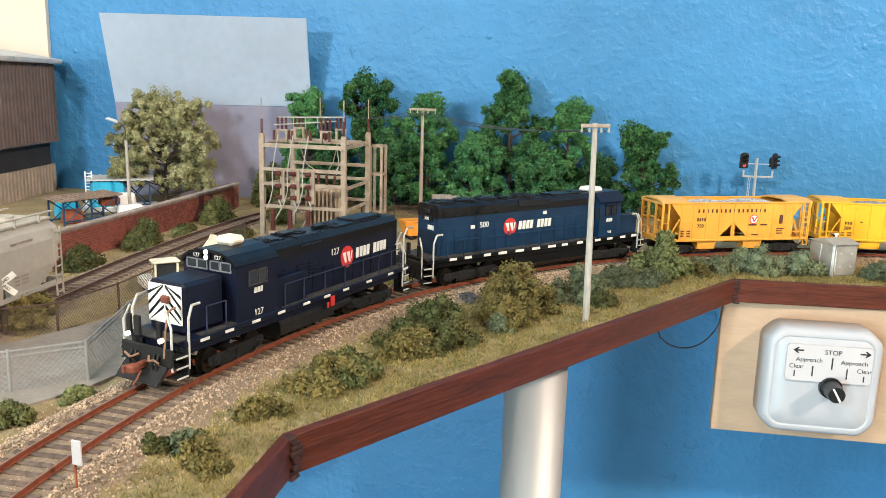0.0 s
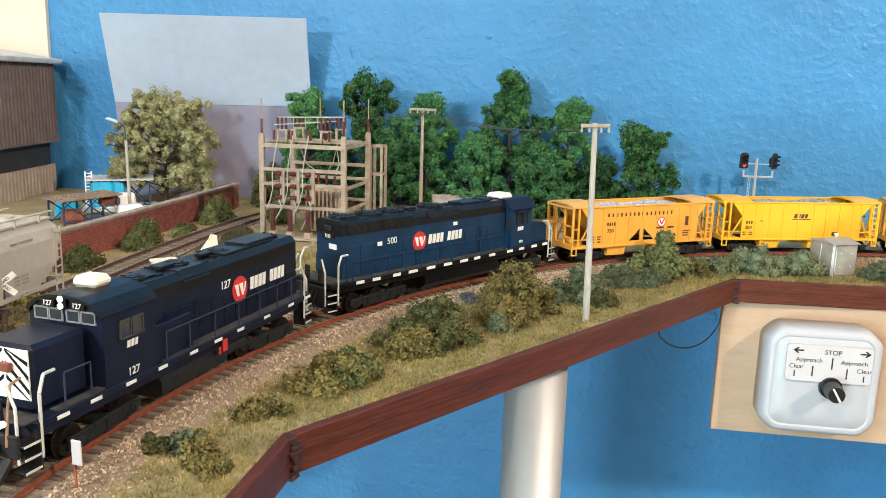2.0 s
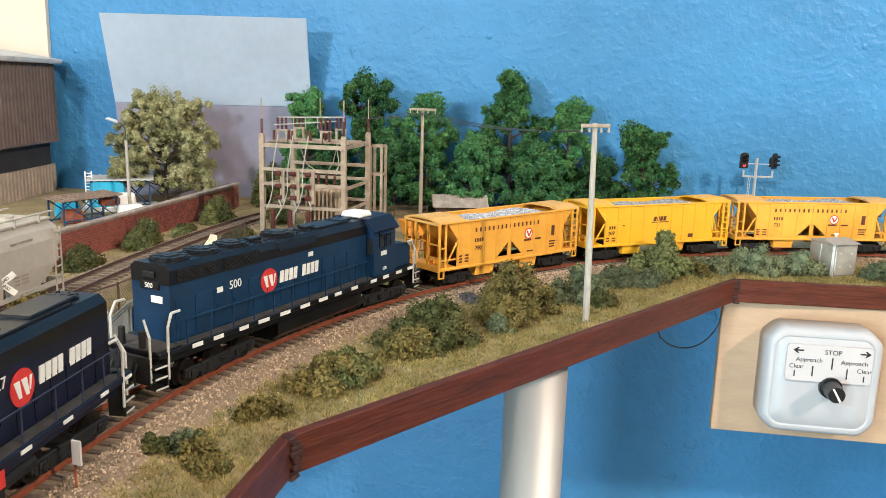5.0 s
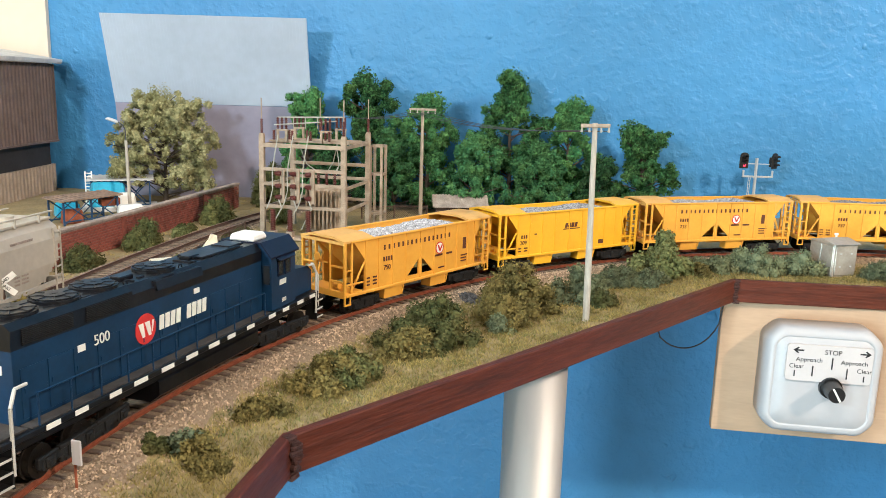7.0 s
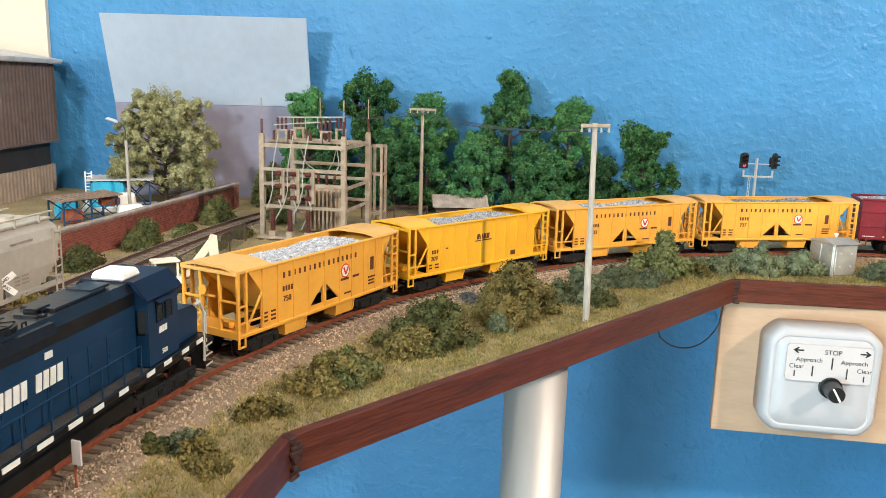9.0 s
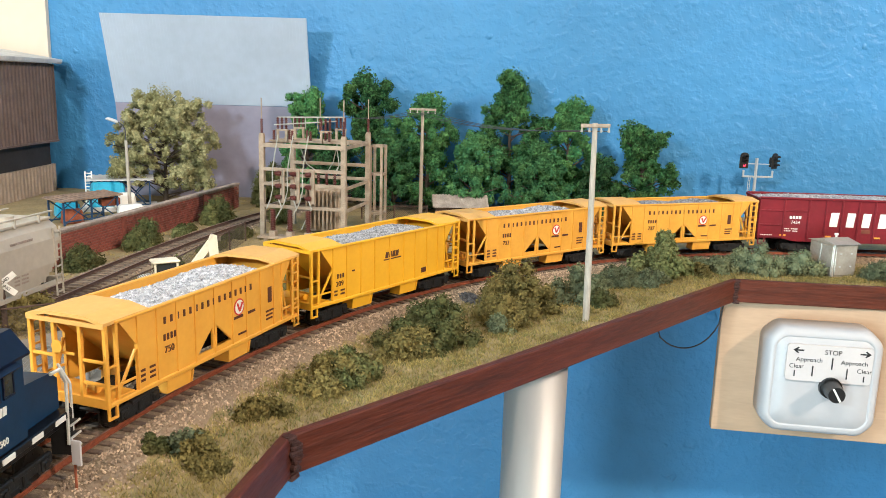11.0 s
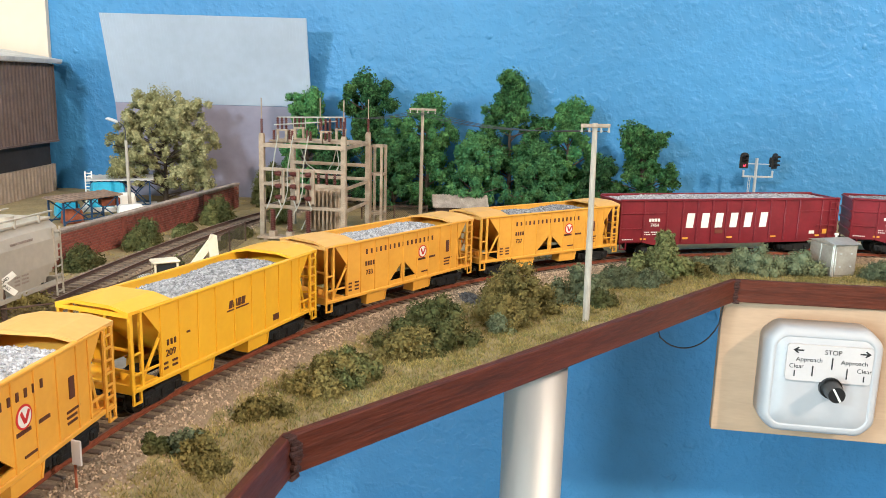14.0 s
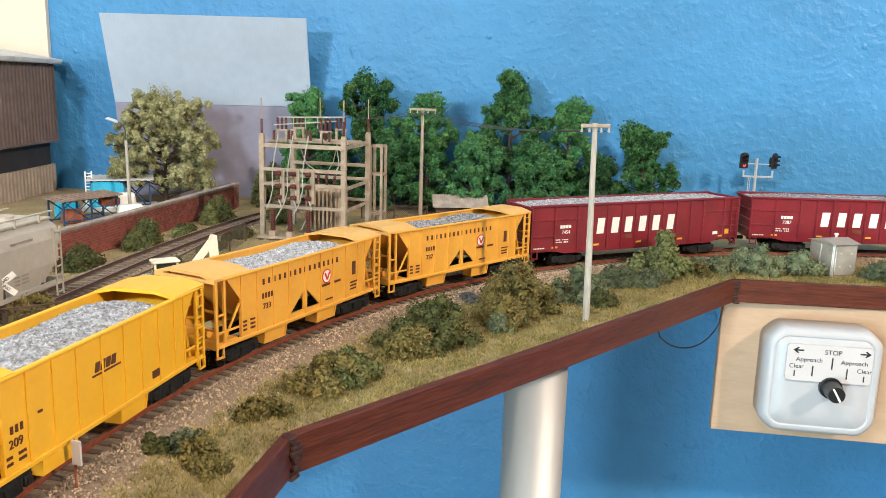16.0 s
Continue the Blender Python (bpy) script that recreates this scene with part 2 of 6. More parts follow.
def make_fascia():
    for (x0, y0), (x1, y1) in zip(EDGE[:-1], EDGE[1:]):
        a, b = Vector((x0, y0, 0)), Vector((x1, y1, 0))
        d = (b - a).normalized()
        n = Vector((d.y, -d.x, 0))  # outward
        bld = Build()
        L = (b - a).length / MM
        bld.box(L / 2, 0, 0, L + 1.2, 5, 17, 0.5)
        m = Matrix.Translation(a + n * 0.0015 + Vector((0, 0, GROUND_Z - 0.0075))) @ Matrix.Rotation(math.atan2(d.y, d.x), 4, "Z")
        ob = part("fascia", bld, M_FASCIA, at=m)
        tagged(ob, "red-brown stained wooden edge board of the layout", "edge board", kind="structure")
    # rough filler in the two corner joints
    rnd = random.Random(4)
    for (x, y), deg in (((EDGE[2][0] + 0.0024, EDGE[2][1] - 0.0012), 60), ((EDGE[3][0] + 0.0006, EDGE[3][1] - 0.0026), 15)):
        j = Build()
        for i in range(9):
            j.box(rnd.uniform(-1.2, 1.2), rnd.uniform(-0.6, 0.8) - 1.2, -8 + i * 2, rnd.uniform(4, 7), rnd.uniform(4.5, 6), 2.4, 0.6, rot=(0, rnd.uniform(-12, 12), rnd.uniform(-15, 15)))
        tagged(part("trim", j, M_FILLER, at=Matrix.Translation((x, y, GROUND_Z - 0.0078)) @ Matrix.Rotation(radians(deg), 4, "Z")),
               "rough dark filler in the corner joint of the edge boards", "filler", kind="structure")
    bld = Build()
    outl = [(x / MM, y / MM) for x, y in [*EDGE, (1.45, wall_y(1.45) - 0.001), (-1.25, wall_y(-1.25) - 0.001), (-1.25, -1.0)]]
    bld.prism(outl, "z", -22, -13)
    tagged(part("baseboard", bld, M_FASCIA), "thin wooden base board under the layout scenery", "base board", kind="structure")


make_fascia()
# ---------------------------------------------------------------- rails


def sweep(profile, pts, headings, material, name, parent):
    """A profile of (sideways, up) pairs in metres along stations."""
    verts, faces, n = [], [], len(profile)
    for p, th in zip(pts, headings):
        nx, ny = -math.sin(th), math.cos(th)
        for u, w in profile:
            verts.append((p[0] + nx * u, p[1] + ny * u, p[2] + w))
    for i in range(len(pts) - 1):
        for j in range(n):
            k = (j + 1) % n
            faces.append((i * n + j, i * n + k, (i + 1) * n + k, (i + 1) * n + j))
    faces.append(tuple(range(n))[::-1])
    faces.append(tuple(range((len(pts) - 1) * n, len(pts) * n)))
    return raw(name, verts, faces, material, parent)


def rail_profile(off):
    return [(off + u * MM, w * MM) for u, w in ((-1.1, -2.1), (1.1, -2.1), (1.1, -1.7), (0.35, -1.5), (0.35, -0.7), (0.6, -0.5), (0.6, 0), (-0.6, 0), (-0.6, -0.5), (-0.35, -0.7), (-0.35, -1.5), (-1.1, -1.7))]


def make_track(name, pts, heads, zoff, label, paint):
    tr = empty(name, None, label, "railway track")
    pp = [(p[0], p[1], zoff) for p in pts]
    for off in (-0.00885, 0.00885):
        sweep(rail_profile(off), pp, heads, paint, "rail", tr)
        sweep([(off - 0.00042, 0), (off + 0.00042, 0), (off + 0.00042, 0.00012), (off - 0.00042, 0.00012)], pp, heads, M_RAILTOP, "railhead", tr)
    return tr


def lay_ties(tr, pts, heads, zoff, step, keep):
    b = Build()
    b.box(0, 0, -2.75, 2.6, 30, 1.5, 0.25)
    me = b.mesh("tie", M_TIE)
    P = np.array([p[:2] for p in pts])
    cum = np.concatenate([[0], np.cumsum(np.hypot(*np.diff(P, axis=0).T))])
    hd = np.unwrap(np.array(heads))
    s = step / 2
    rnd = random.Random(5)
    while s < cum[-1]:
        x, y, th = np.interp(s, cum, P[:, 0]), np.interp(s, cum, P[:, 1]), np.interp(s, cum, hd)
        if keep(x, y):
            o = new("tie", me)
            o.parent = tr
            o.matrix_basis = Matrix.Translation((x, y, zoff + rnd.uniform(-1, 1) * 0.0001)) @ Matrix.Rotation(th + rnd.uniform(-0.02, 0.02), 4, "Z")
        s += step * rnd.uniform(0.96, 1.04)


main_pts = [(x, y) for x, y in zip(CX[::3], CY[::3])]
main_heads = list(TH[::3])
main_track = make_track("main_track", main_pts, main_heads, 0.0, "curved railway track with rusty rails on brown ties in ballast", M_RAIL)
sid_pts = [tuple(siding_at(i / 80)[:2]) for i in range(81)]
sid_heads = [math.atan2(sid_pts[min(i + 1, 80)][1] - sid_pts[max(i - 1, 0)][1], sid_pts[min(i + 1, 80)][0] - sid_pts[max(i - 1, 0)][0]) for i in range(81)]
siding_track = make_track("siding_track", sid_pts, sid_heads, -0.0015, "siding track with rusty rails beside the brick wall", M_RAILD)
# ---------------------------------------------------------------- train materials
M_NAVY = mat("navy_loco_paint", (0.005, 0.0075, 0.023), 0.42, spec=0.35, var=0.2, scale=70, bump=0.05)
M_BLUE = mat("blue_loco_paint", (0.005, 0.031, 0.078), 0.42, spec=0.35, var=0.15, scale=70, bump=0.05)
M_BLACK = mat("black_loco_paint", (0.007, 0.007, 0.009), 0.33, spec=0.35, var=0.3, scale=80, bump=0.1)
M_FRAME = mat("grimy_black_running_gear", (0.008, 0.0075, 0.0075), 0.65, var=0.4, scale=200, bump=0.2)
M_DECK = mat("dusty_walkway", (0.055, 0.048, 0.045), 0.7, var=0.3, scale=150)
M_WHITE = mat("white_lettering", (0.82, 0.80, 0.74), 0.5, var=0.05, scale=200)
M_CREAMP = mat("cream_plastic", (0.82, 0.74, 0.58), 0.5, var=0.06, scale=80)
M_REDL = mat("red_emblem_paint", (0.62, 0.035, 0.03), 0.45, var=0.08, scale=200)
M_YEL = mat("yellow_car_paint", (0.80, 0.40, 0.055), 0.45, var=0.08, scale=50, colour2=(0.71, 0.33, 0.04))
M_YEL2 = mat("bright_yellow_car_paint", (0.86, 0.46, 0.025), 0.42, var=0.05, scale=50, colour2=(0.79, 0.40, 0.02))
M_YELTOP = mat("faded_yellow_canopy_paint", (0.74, 0.42, 0.12), 0.6, var=0.08, scale=50, colour2=(0.64, 0.34, 0.085))
M_BROWN = mat("brown_lettering", (0.10, 0.03, 0.015), 0.6, var=0.1, scale=200)
M_RED = mat("maroon_car_paint", (0.19, 0.012, 0.020), 0.42, var=0.12, scale=60, bump=0.05)
M_LOAD = mat("pale_grey_gravel", (0.53, 0.535, 0.565), 0.9, colour2=(0.17, 0.175, 0.19), scale=350, rand=0.6)
M_GLASS = mat("dark_cab_glass", (0.03, 0.035, 0.04), 0.08, var=0.1, scale=100)
M_LAMPW = mat("lit_headlight_lens", (0.9, 0.9, 0.85), 0.2, emit=(1.0, 0.93, 0.78, 1.6))
M_MIDG = mat("mid_grey_window_rubber", (0.20, 0.20, 0.21), 0.5, var=0.1, scale=200)
M_STEEL = mat("worn_wheel_steel", (0.05, 0.042, 0.036), 0.35, 0.8, var=0.2, scale=200)
M_HOSE = mat("rust_brown_coupler", (0.20, 0.055, 0.03), 0.6, var=0.2, scale=200)
M_HOSET = mat("tan_rubber_hose", (0.30, 0.17, 0.10), 0.6, var=0.2, scale=200)
M_GRAB = mat("pale_grey_handrail", (0.55, 0.54, 0.50), 0.5, var=0.1, scale=200)
M_PALEB = mat("steel_blue_handrail", (0.022, 0.030, 0.062), 0.5, var=0.1, scale=200)

TRAIN, TRUCKS, WHEELS = [], [], []


def text_mesh(txt, height, material, depth=0.15):
    """Lettering in the built-in font, height of the capitals in mm, standing in the xz plane and read from +y... centred."""
    cu = bpy.data.curves.new("lettering", "FONT")
    cu.body, cu.size, cu.extrude, cu.align_x, cu.align_y = txt, height * MM / 0.70, depth * MM, "CENTER", "CENTER"
    ob = new("lettering", cu)
    me = bpy.data.meshes.new_from_object(ob.evaluated_get(bpy.context.evaluated_depsgraph_get()))
    bpy.data.objects.remove(ob)
    me.materials.clear()
    me.materials.append(material)
    return me


def side_text(txt, height, x, y, z, material, parent, name="number"):
    """Upright lettering on the side that faces +y (reading towards -x)."""
    m = Matrix.Translation((x * MM, y * MM, z * MM)) @ Matrix(((-1, 0, 0, 0), (0, 0, 1, 0), (0, 1, 0, 0), (0, 0, 0, 1)))
    return part(name, text_mesh(txt, height, material), material, parent, at=m)


def letter_bars(parent, x, z, y, n, w, pitch, h, lean=0.0, gaps=(), material=None):
    """Plain bars in place of a company's letters, from x towards -x, one piece a word."""
    b = Build()
    for i in range(n):
        if i in gaps:
            continue
        x0 = x - i * pitch
        b.prism([(x0, z), (x0 - w, z), (x0 - w - lean, z + h), (x0 - lean, z + h)], "y", y - 0.2, y + 0.22)
    part("lettering", b, material, parent)


def mark(parent, x, y, z, sx, sz, material):
    return part("marking", Build().box(x, y, z, sx, 0.4, sz), material, parent)


def stones(n, place, size, rnd):
    """Jittered octahedra: place() gives a point in metres or None."""
    verts, faces = [], []
    base = [(1, 0, 0), (-1, 0, 0), (0, 1, 0), (0, -1, 0), (0, 0, 1), (0, 0, -1)]
    tri = [(0, 2, 4), (2, 1, 4), (1, 3, 4), (3, 0, 4), (2, 0, 5), (1, 2, 5), (3, 1, 5), (0, 3, 5)]
    for _ in range(n):
        p = place(rnd)
        if p is None:
            continue
        rot = Euler((rnd.uniform(0, 6.3), rnd.uniform(0, 6.3), rnd.uniform(0, 6.3))).to_matrix()
        s = size * rnd.uniform(0.55, 1.3)
        k = len(verts)
        for v in base:
            w = rot @ Vector((v[0] * rnd.uniform(0.7, 1.2), v[1] * rnd.uniform(0.6, 1.1), v[2] * rnd.uniform(0.5, 1.0))) * s
            verts.append((p[0] + w.x, p[1] + w.y, p[2] + w.z))
        faces += [(a + k, b2 + k, c + k) for a, b2, c in tri]
    return verts, faces


def truck(parent, x, axles, wheelbase, r, sideframe, name="truck"):
    """A bogie with side frames, and its wheels as pieces of their own."""
    b = Build()
    L = wheelbase * (axles - 1) + 2 * r
    for sy in (-1, 1):
        y = sy * 12.6
        b.box(0, y, r + 0.9, L * 0.96, 1.8, 4.0, 0.4)
        b.box(0, y, r - 1.9, L * 0.55, 1.8, 2.6, 0.4)
        for i in range(axles):
            ax = (i - (axles - 1) / 2) * wheelbase
            b.box(ax, y + sy * 0.7, r, 3.6, 2.4, 3.8, 0.5)
            b.cyl((ax, y + sy * 1.0, r), (ax, y + sy * 2.3, r), 1.4, 8)
            for dx in (-2.6, 2.6):
                b.cyl((ax + dx, y + sy * 0.6, r - 1.8), (ax + dx, y + sy * 0.6, r + 1.8), 0.7, 6)
        for i in range(axles - 1):
            mx = (i - (axles - 2) / 2) * wheelbase
            b.box(mx, y + sy * 0.5, r + 2.6, wheelbase * 0.5, 2.0, 1.6, 0.3)
            b.cyl((mx - 2.5, y + sy * 0.8, r - 2.4), (mx + 2.5, y + sy * 0.8, r - 2.4), 0.8, 6)
            b.box(mx, y + sy * 0.6, r - 0.2, 2.2, 2.2, 4.4, 0.3)
    b.box(0, 0, r + 1.2, 6, 25, 2.5, 0.3)
    tr = part(name, b, sideframe, parent, at=Matrix.Translation((x * MM, 0, 0)))
    for i in range(axles):
        ax = (i - (axles - 1) / 2) * wheelbase
        w = Build()
        for sy in (-1, 1):
            w.cyl((0, sy * 7.4, 0), (0, sy * 10.0, 0), r, 20)
            w.cyl((0, sy * 6.9, 0), (0, sy * 7.5, 0), r + 0.7, 20)
            for k in range(6):
                a = k * math.pi / 3
                w.cyl((r * 0.62 * math.cos(a), sy * 9.8, r * 0.62 * math.sin(a)), (r * 0.62 * math.cos(a), sy * 10.2, r * 0.62 * math.sin(a)), 0.5, 6)
        w.cyl((0, -11, 0), (0, 11, 0), 1.0, 8)
        ws = part("wheelset", w, M_STEEL, tr, at=Matrix.Translation((ax * MM, 0, r * MM)))
        WHEELS.append((parent, ws, ax * MM, r * MM))
    TRUCKS.append((parent, tr, x * MM))
    return tr


def coupler(parent, x, sign, material):
    b = Build()
    b.box(x, 0, 10, 9, 2.6, 2.8, 0.4)
    b.box(x + sign * 5, 0.8, 10, 4.2, 4.6, 3.8, 0.8)
    b.box(x + sign * 7, -1.6, 10, 2.4, 1.6, 3.4, 0.4)
    b.pipe([(x + sign * 3, 3.5, 9), (x + sign * 6, 4.2, 6), (x + sign * 8, 4.0, 4.2)], 0.45)
    return part("coupler", b, material, parent)


def emblem(parent, x, z, y, r):
    b = Build()
    b.cyl((x, y - 0.15, z), (x, y + 0.15, z), r, 36)
    disc = part("emblem", b, M_REDL, parent, "red disc emblem with pale slanted marks")
    k = Build()
    for dx in (0.74, 0.12):
        x0 = x + r * dx
        k.prism([(x0, z + r * 0.45), (x0 - r * 0.48, z + r * 0.45), (x0 - r * 0.62, z - r * 0.5), (x0 - r * 0.36, z - r * 0.5)], "y", y + 0.1, y + 0.32)
    k.prism([(x - r * 0.62, z + r * 0.45), (x - r * 0.82, z + r * 0.45), (x - r * 0.62, z - r * 0.3), (x - r * 0.52, z - r * 0.3)], "y", y + 0.1, y + 0.3)
    part("emblem_mark", k, M_WHITE, disc)


def fan(b, x, y, z, r, h):
    b.cyl((x, y, z), (x, y, z + h), r, 20)
    b.cyl((x, y, z + h), (x, y, z + h + 0.5), r * 0.86, 20)
    b.cyl((x, y, z + h + 0.5), (x, y, z + h + 0.9), r * 0.42, 12)


def fan_spokes(parent, x, y, z, r, h):
    for i in range(8):
        a = i * math.pi / 4
        b = Build()
        b.cyl((x, y, z + h + 0.7), (x + r * 0.95 * math.cos(a), y + r * 0.95 * math.sin(a), z + h + 0.4), 0.3, 4)
        part("spoke", b, M_BLACK, parent)


def roof_clutter(parent, x0, x1, z, half, n, seed):
    """Lift rings, hatches, latches and vents on a hood roof."""
    rnd = random.Random(seed)
    for i in range(n):
        b = Build()
        x, y = x0 + (x1 - x0) * (i + rnd.random()) / n, rnd.choice((-1, 1)) * rnd.uniform(0.45, 1) * half
        if i % 3 == 0:
            b.pipe([(x - 1, y, z - 1), (x - 1, y, z + 1), (x + 1, y, z + 1), (x + 1, y, z - 1)], 0.3, 5)
            part("lift_ring", b, M_BLACK, parent)
        elif i % 3 == 1:
            b.box(x, y, z - 0.2, rnd.uniform(2, 5), rnd.uniform(1.4, 2.6), 1.4, 0.3)
            part("roof_hatch", b, M_BLACK, parent)
        else:
            b.box(x, y * 0.5, z + 0.1, rnd.uniform(0.8, 1.4), half * 1.1, 1.0, 0.2)
            part("roof_seam", b, M_BLACK, parent)


def handrails(parent, xs, z0, z1, material):
    for sy in (-1, 1):
        b = Build()
        b.pipe([(xs[0], sy * 16.2, z1), (xs[-1], sy * 16.2, z1)], 0.33)
        part("handrail", b, material, parent)
        for x in xs:
            s = Build()
            s.cyl((x, sy * 16.2, z0 - 2), (x, sy * 16.2, z1), 0.38, 6)
            part("stanchion", s, material, parent)


def end_steps(parent, x, sx, material, railm):
    """Steps, corner grab irons and pilot plate at one end; sx: the end's side."""
    for sy in (-1, 1):
        b = Build()
        for z in (5.0, 9.5, 14.0):
            b.box(x - sx * 1.5, sy * 13.5, z, 6.5, 6.5, 0.7, 0.15)
        b.box(x - sx * 4.9, sy * 13.5, 11.5, 0.7, 6.8, 15)
        part("step", b, material, parent)
        t = Build()
        for z in (5.0, 9.5, 14.0):
            t.box(x - sx * 1.5, sy * 16.9, z + 0.2, 6.5, 0.4, 0.7)
        part("step_edge", t, M_GRAB, parent)
        g = Build()
        g.pipe([(x - sx * 5.6, sy * 16.6, 8), (x - sx * 5.6, sy * 16.9, 30), (x - sx * 8.2, sy * 16.4, 35.5), (x - sx * 13, sy * 16.2, 35.5)], 0.62)
        g.pipe([(x + sx * 1.6, sy * 14.2, 8), (x + sx * 1.6, sy * 14.2, 27), (x + sx * 1.0, sy * 10.5, 34)], 0.55)
        part("grab_iron", g, railm, parent)


def chevrons(parent, x, w, z0, z1):
    b = Build()
    b.box(x, 0, (z0 + z1) / 2, 0.5, w * 2, z1 - z0)
    plate = part("nose_panel", b, M_WHITE, parent, "white nose panel with black slanted stripes")
    k = Build()
    for sy in (-1, 1):
        for i in range(4):
            zc = z0 + 1 + i * (z1 - z0) / 3.6
            pts = [(sy * 0.6, zc + 5.5), (sy * 0.6, zc + 7.0), (sy * w * 0.98, zc - 2.0), (sy * w * 0.98, zc - 3.5)]
            pts = [(u, min(max(v, z0 + 0.1), z1 - 0.1)) for u, v in pts]
            if pts[0][1] - pts[3][1] > 0.5 and len({round(v, 2) for _, v in pts}) > 2:
                k.prism(pts, "x", x + 0.2, x + 0.45)
    part("nose_stripe", k, M_BLACK, plate)


def make_gp(offset):
    """Four-axle road switcher with a low short nose, nose first."""
    e = empty("locomotive", None, "dark navy diesel locomotive with white chevron stripes on its low nose", "locomotive", "train")
    b = Build()
    b.box(0, 0, 15.5, 178, 27, 5, 0.5)
    b.box(-1, 0, 19.0, 184, 34, 2.8, 0.4)
    part("underframe", b, M_NAVY, e)
    d = Build()
    d.box(-31, 13.8, 20.6, 116, 4.8, 0.5)
    d.box(-31, -13.8, 20.6, 116, 4.8, 0.5)
    d.box(-90, 0, 20.6, 6, 30, 0.5)
    d.box(90.5, 0, 20.6, 8, 30, 0.5)
    d.box(70, 14.2, 20.6, 22, 4, 0.5)
    part("walkway", d, M_DECK, e, "dusty grey walkway")
    n = Build()
    n.box(73.5, 0, 31.9, 25, 21.4, 23, 1.6)
    part("nose", n, M_NAVY, e)
    chevrons(e, 86.1, 9.9, 25, 42.2)
    c = Build()
    half = 16.3
    prof = [(half, 20.5), (half, 46.5), (half * 0.93, 48.5), (half * 0.72, 51), (half * 0.4, 52.6), (0, 53.2)]
    prof = prof + [(-u, v) for u, v in prof[-2::-1]]
    c.prism(prof, "x", 31, 59)
    part("cab", c, M_NAVY, e)
    rf = Build()
    top = [(u * 1.03, v + 0.5) for u, v in prof[1:-1]]
    rf.prism(top + [(u * 0.96, v - 0.6) for u, v in prof[-2:0:-1]], "x", 30, 60.2)
    part("cab_roof", rf, M_BLACK, e)
    for sy in (-1, 1):
        for x0 in (41.6, 48.2):
            g = Build()
            g.box(x0, sy * 16.4, 40, 5.2, 0.5, 6.2)
            win = part("window", g, M_GLASS, e)
            f = Build()
            for dx in (-2.8, 2.8):
                f.box(x0 + dx, sy * 16.6, 40, 0.6, 0.8, 7)
            f.box(x0, sy * 16.6, 43.3, 6.0, 0.8, 0.6)
            f.box(x0, sy * 16.6, 36.7, 6.4, 1.2, 0.7)
            part("window_frame", f, M_DECK, win)
    for yy, w in ((-10.4, 6), (-3.8, 5.6), (3.8, 5.6), (10.4, 6)):
        g = Build()
        g.box(59.1, yy, 46.0, 0.5, w, 4.0)
        win = part("windscreen", g, M_GLASS, e)
        f = Build()
        for dy in (-w / 2, w / 2):
            f.box(59.4, yy + dy, 46.0, 0.5, 0.6, 4.6)
        for dz in (-2.1, 2.1):
            f.box(59.4, yy, 46.0 + dz, 0.5, w, 0.6)
        part("window_frame", f, M_MIDG, win)
    h = Build()
    h.prism([(11, 20.5), (11, 43.5), (-11, 43.5), (-11, 20.5)], "x", -88, 31)
    h.box(18, 13, 28, 24, 4, 15, 0.5)
    part("long_hood", h, M_NAVY, e)
    h = Build()
    h.prism([(11, 43.5), (11, 48.6), (8.2, 51.4), (-8.2, 51.4), (-11, 48.6), (-11, 43.5)], "x", -88, 31)
    h.prism([(11.5, 47.2), (8.4, 52), (-8.4, 52), (-11.5, 47.2)], "x", -12, 6)
    h.box(-50, 0, 51.8, 42, 15, 1.2, 0.3)
    h.box(-62, 0, 52.8, 26, 12.5, 1.4, 0.4)
    h.box(20, 0, 51.8, 12, 10, 1.2, 0.3)
    h.box(4, 0, 52.6, 9, 4, 1.6, 0.3)
    h.box(-24, 0, 52.6, 9, 4, 1.6, 0.3)
    part("hood_roof", h, M_BLACK, e, "black hood roof with fans and hatches")
    for x in (24, -4, -34, -78):
        k = Build()
        fan(k, x, 0, 51.2, 5.6, 0.8)
        fan_spokes(part("roof_fan", k, M_BLACK, e), x, 0, 51.2, 5.6, 0.8)
    roof_clutter(e, -84, 26, 51.6, 7, 22, 3)
    for x in (22, 12, 2):
        for sy in (-1, 1):
            lv = Build()
            for i in range(6):
                lv.box(x - 6, sy * (11.2 if x < 8 else 11.2), 29 + i * 1.7, 7, 0.6, 0.9)
            part("louvre", lv, M_NAVY, e)
    for i in range(9):
        x = -8 - i * 9.2
        for sy in (-1, 1):
            dr = Build()
            dr.box(x, sy * 11.05, 27.5, 8.4, 0.6, 12.5, 0.12)
            door = part("hood_door", dr, M_NAVY, e)
            part("latch", Build().box(x + 3.2, sy * 11.45, 28, 0.5, 0.5, 1.4), M_NAVY, door)
    for i, x in enumerate((80.3, 65.0, 47.1, 28.8, 8.9, -8.6, -26, -48.8, -72, -89.4)):
        for sy in (-1, 1):
            s = Build()
            s.box(x, sy * 17.1, 18.9, 5.4, 0.4, 1.3)
            part("reflective_stripe", s, M_WHITE, e)
    t = Build()
    t.prism([(12, 13), (14, 11), (14, 6), (11, 4), (-11, 4), (-14, 6), (-14, 11), (-12, 13)], "x", -19, 26)
    t.cyl((-21, 10, 9), (-38, 10, 9), 2.6, 10)
    t.cyl((-21, -10, 9), (-38, -10, 9), 2.6, 10)
    part("fuel_tank", t, M_FRAME, e)
    s = Build()
    s.box(-14, 16.7, 15, 3.6, 0.6, 5.5, 0.2)
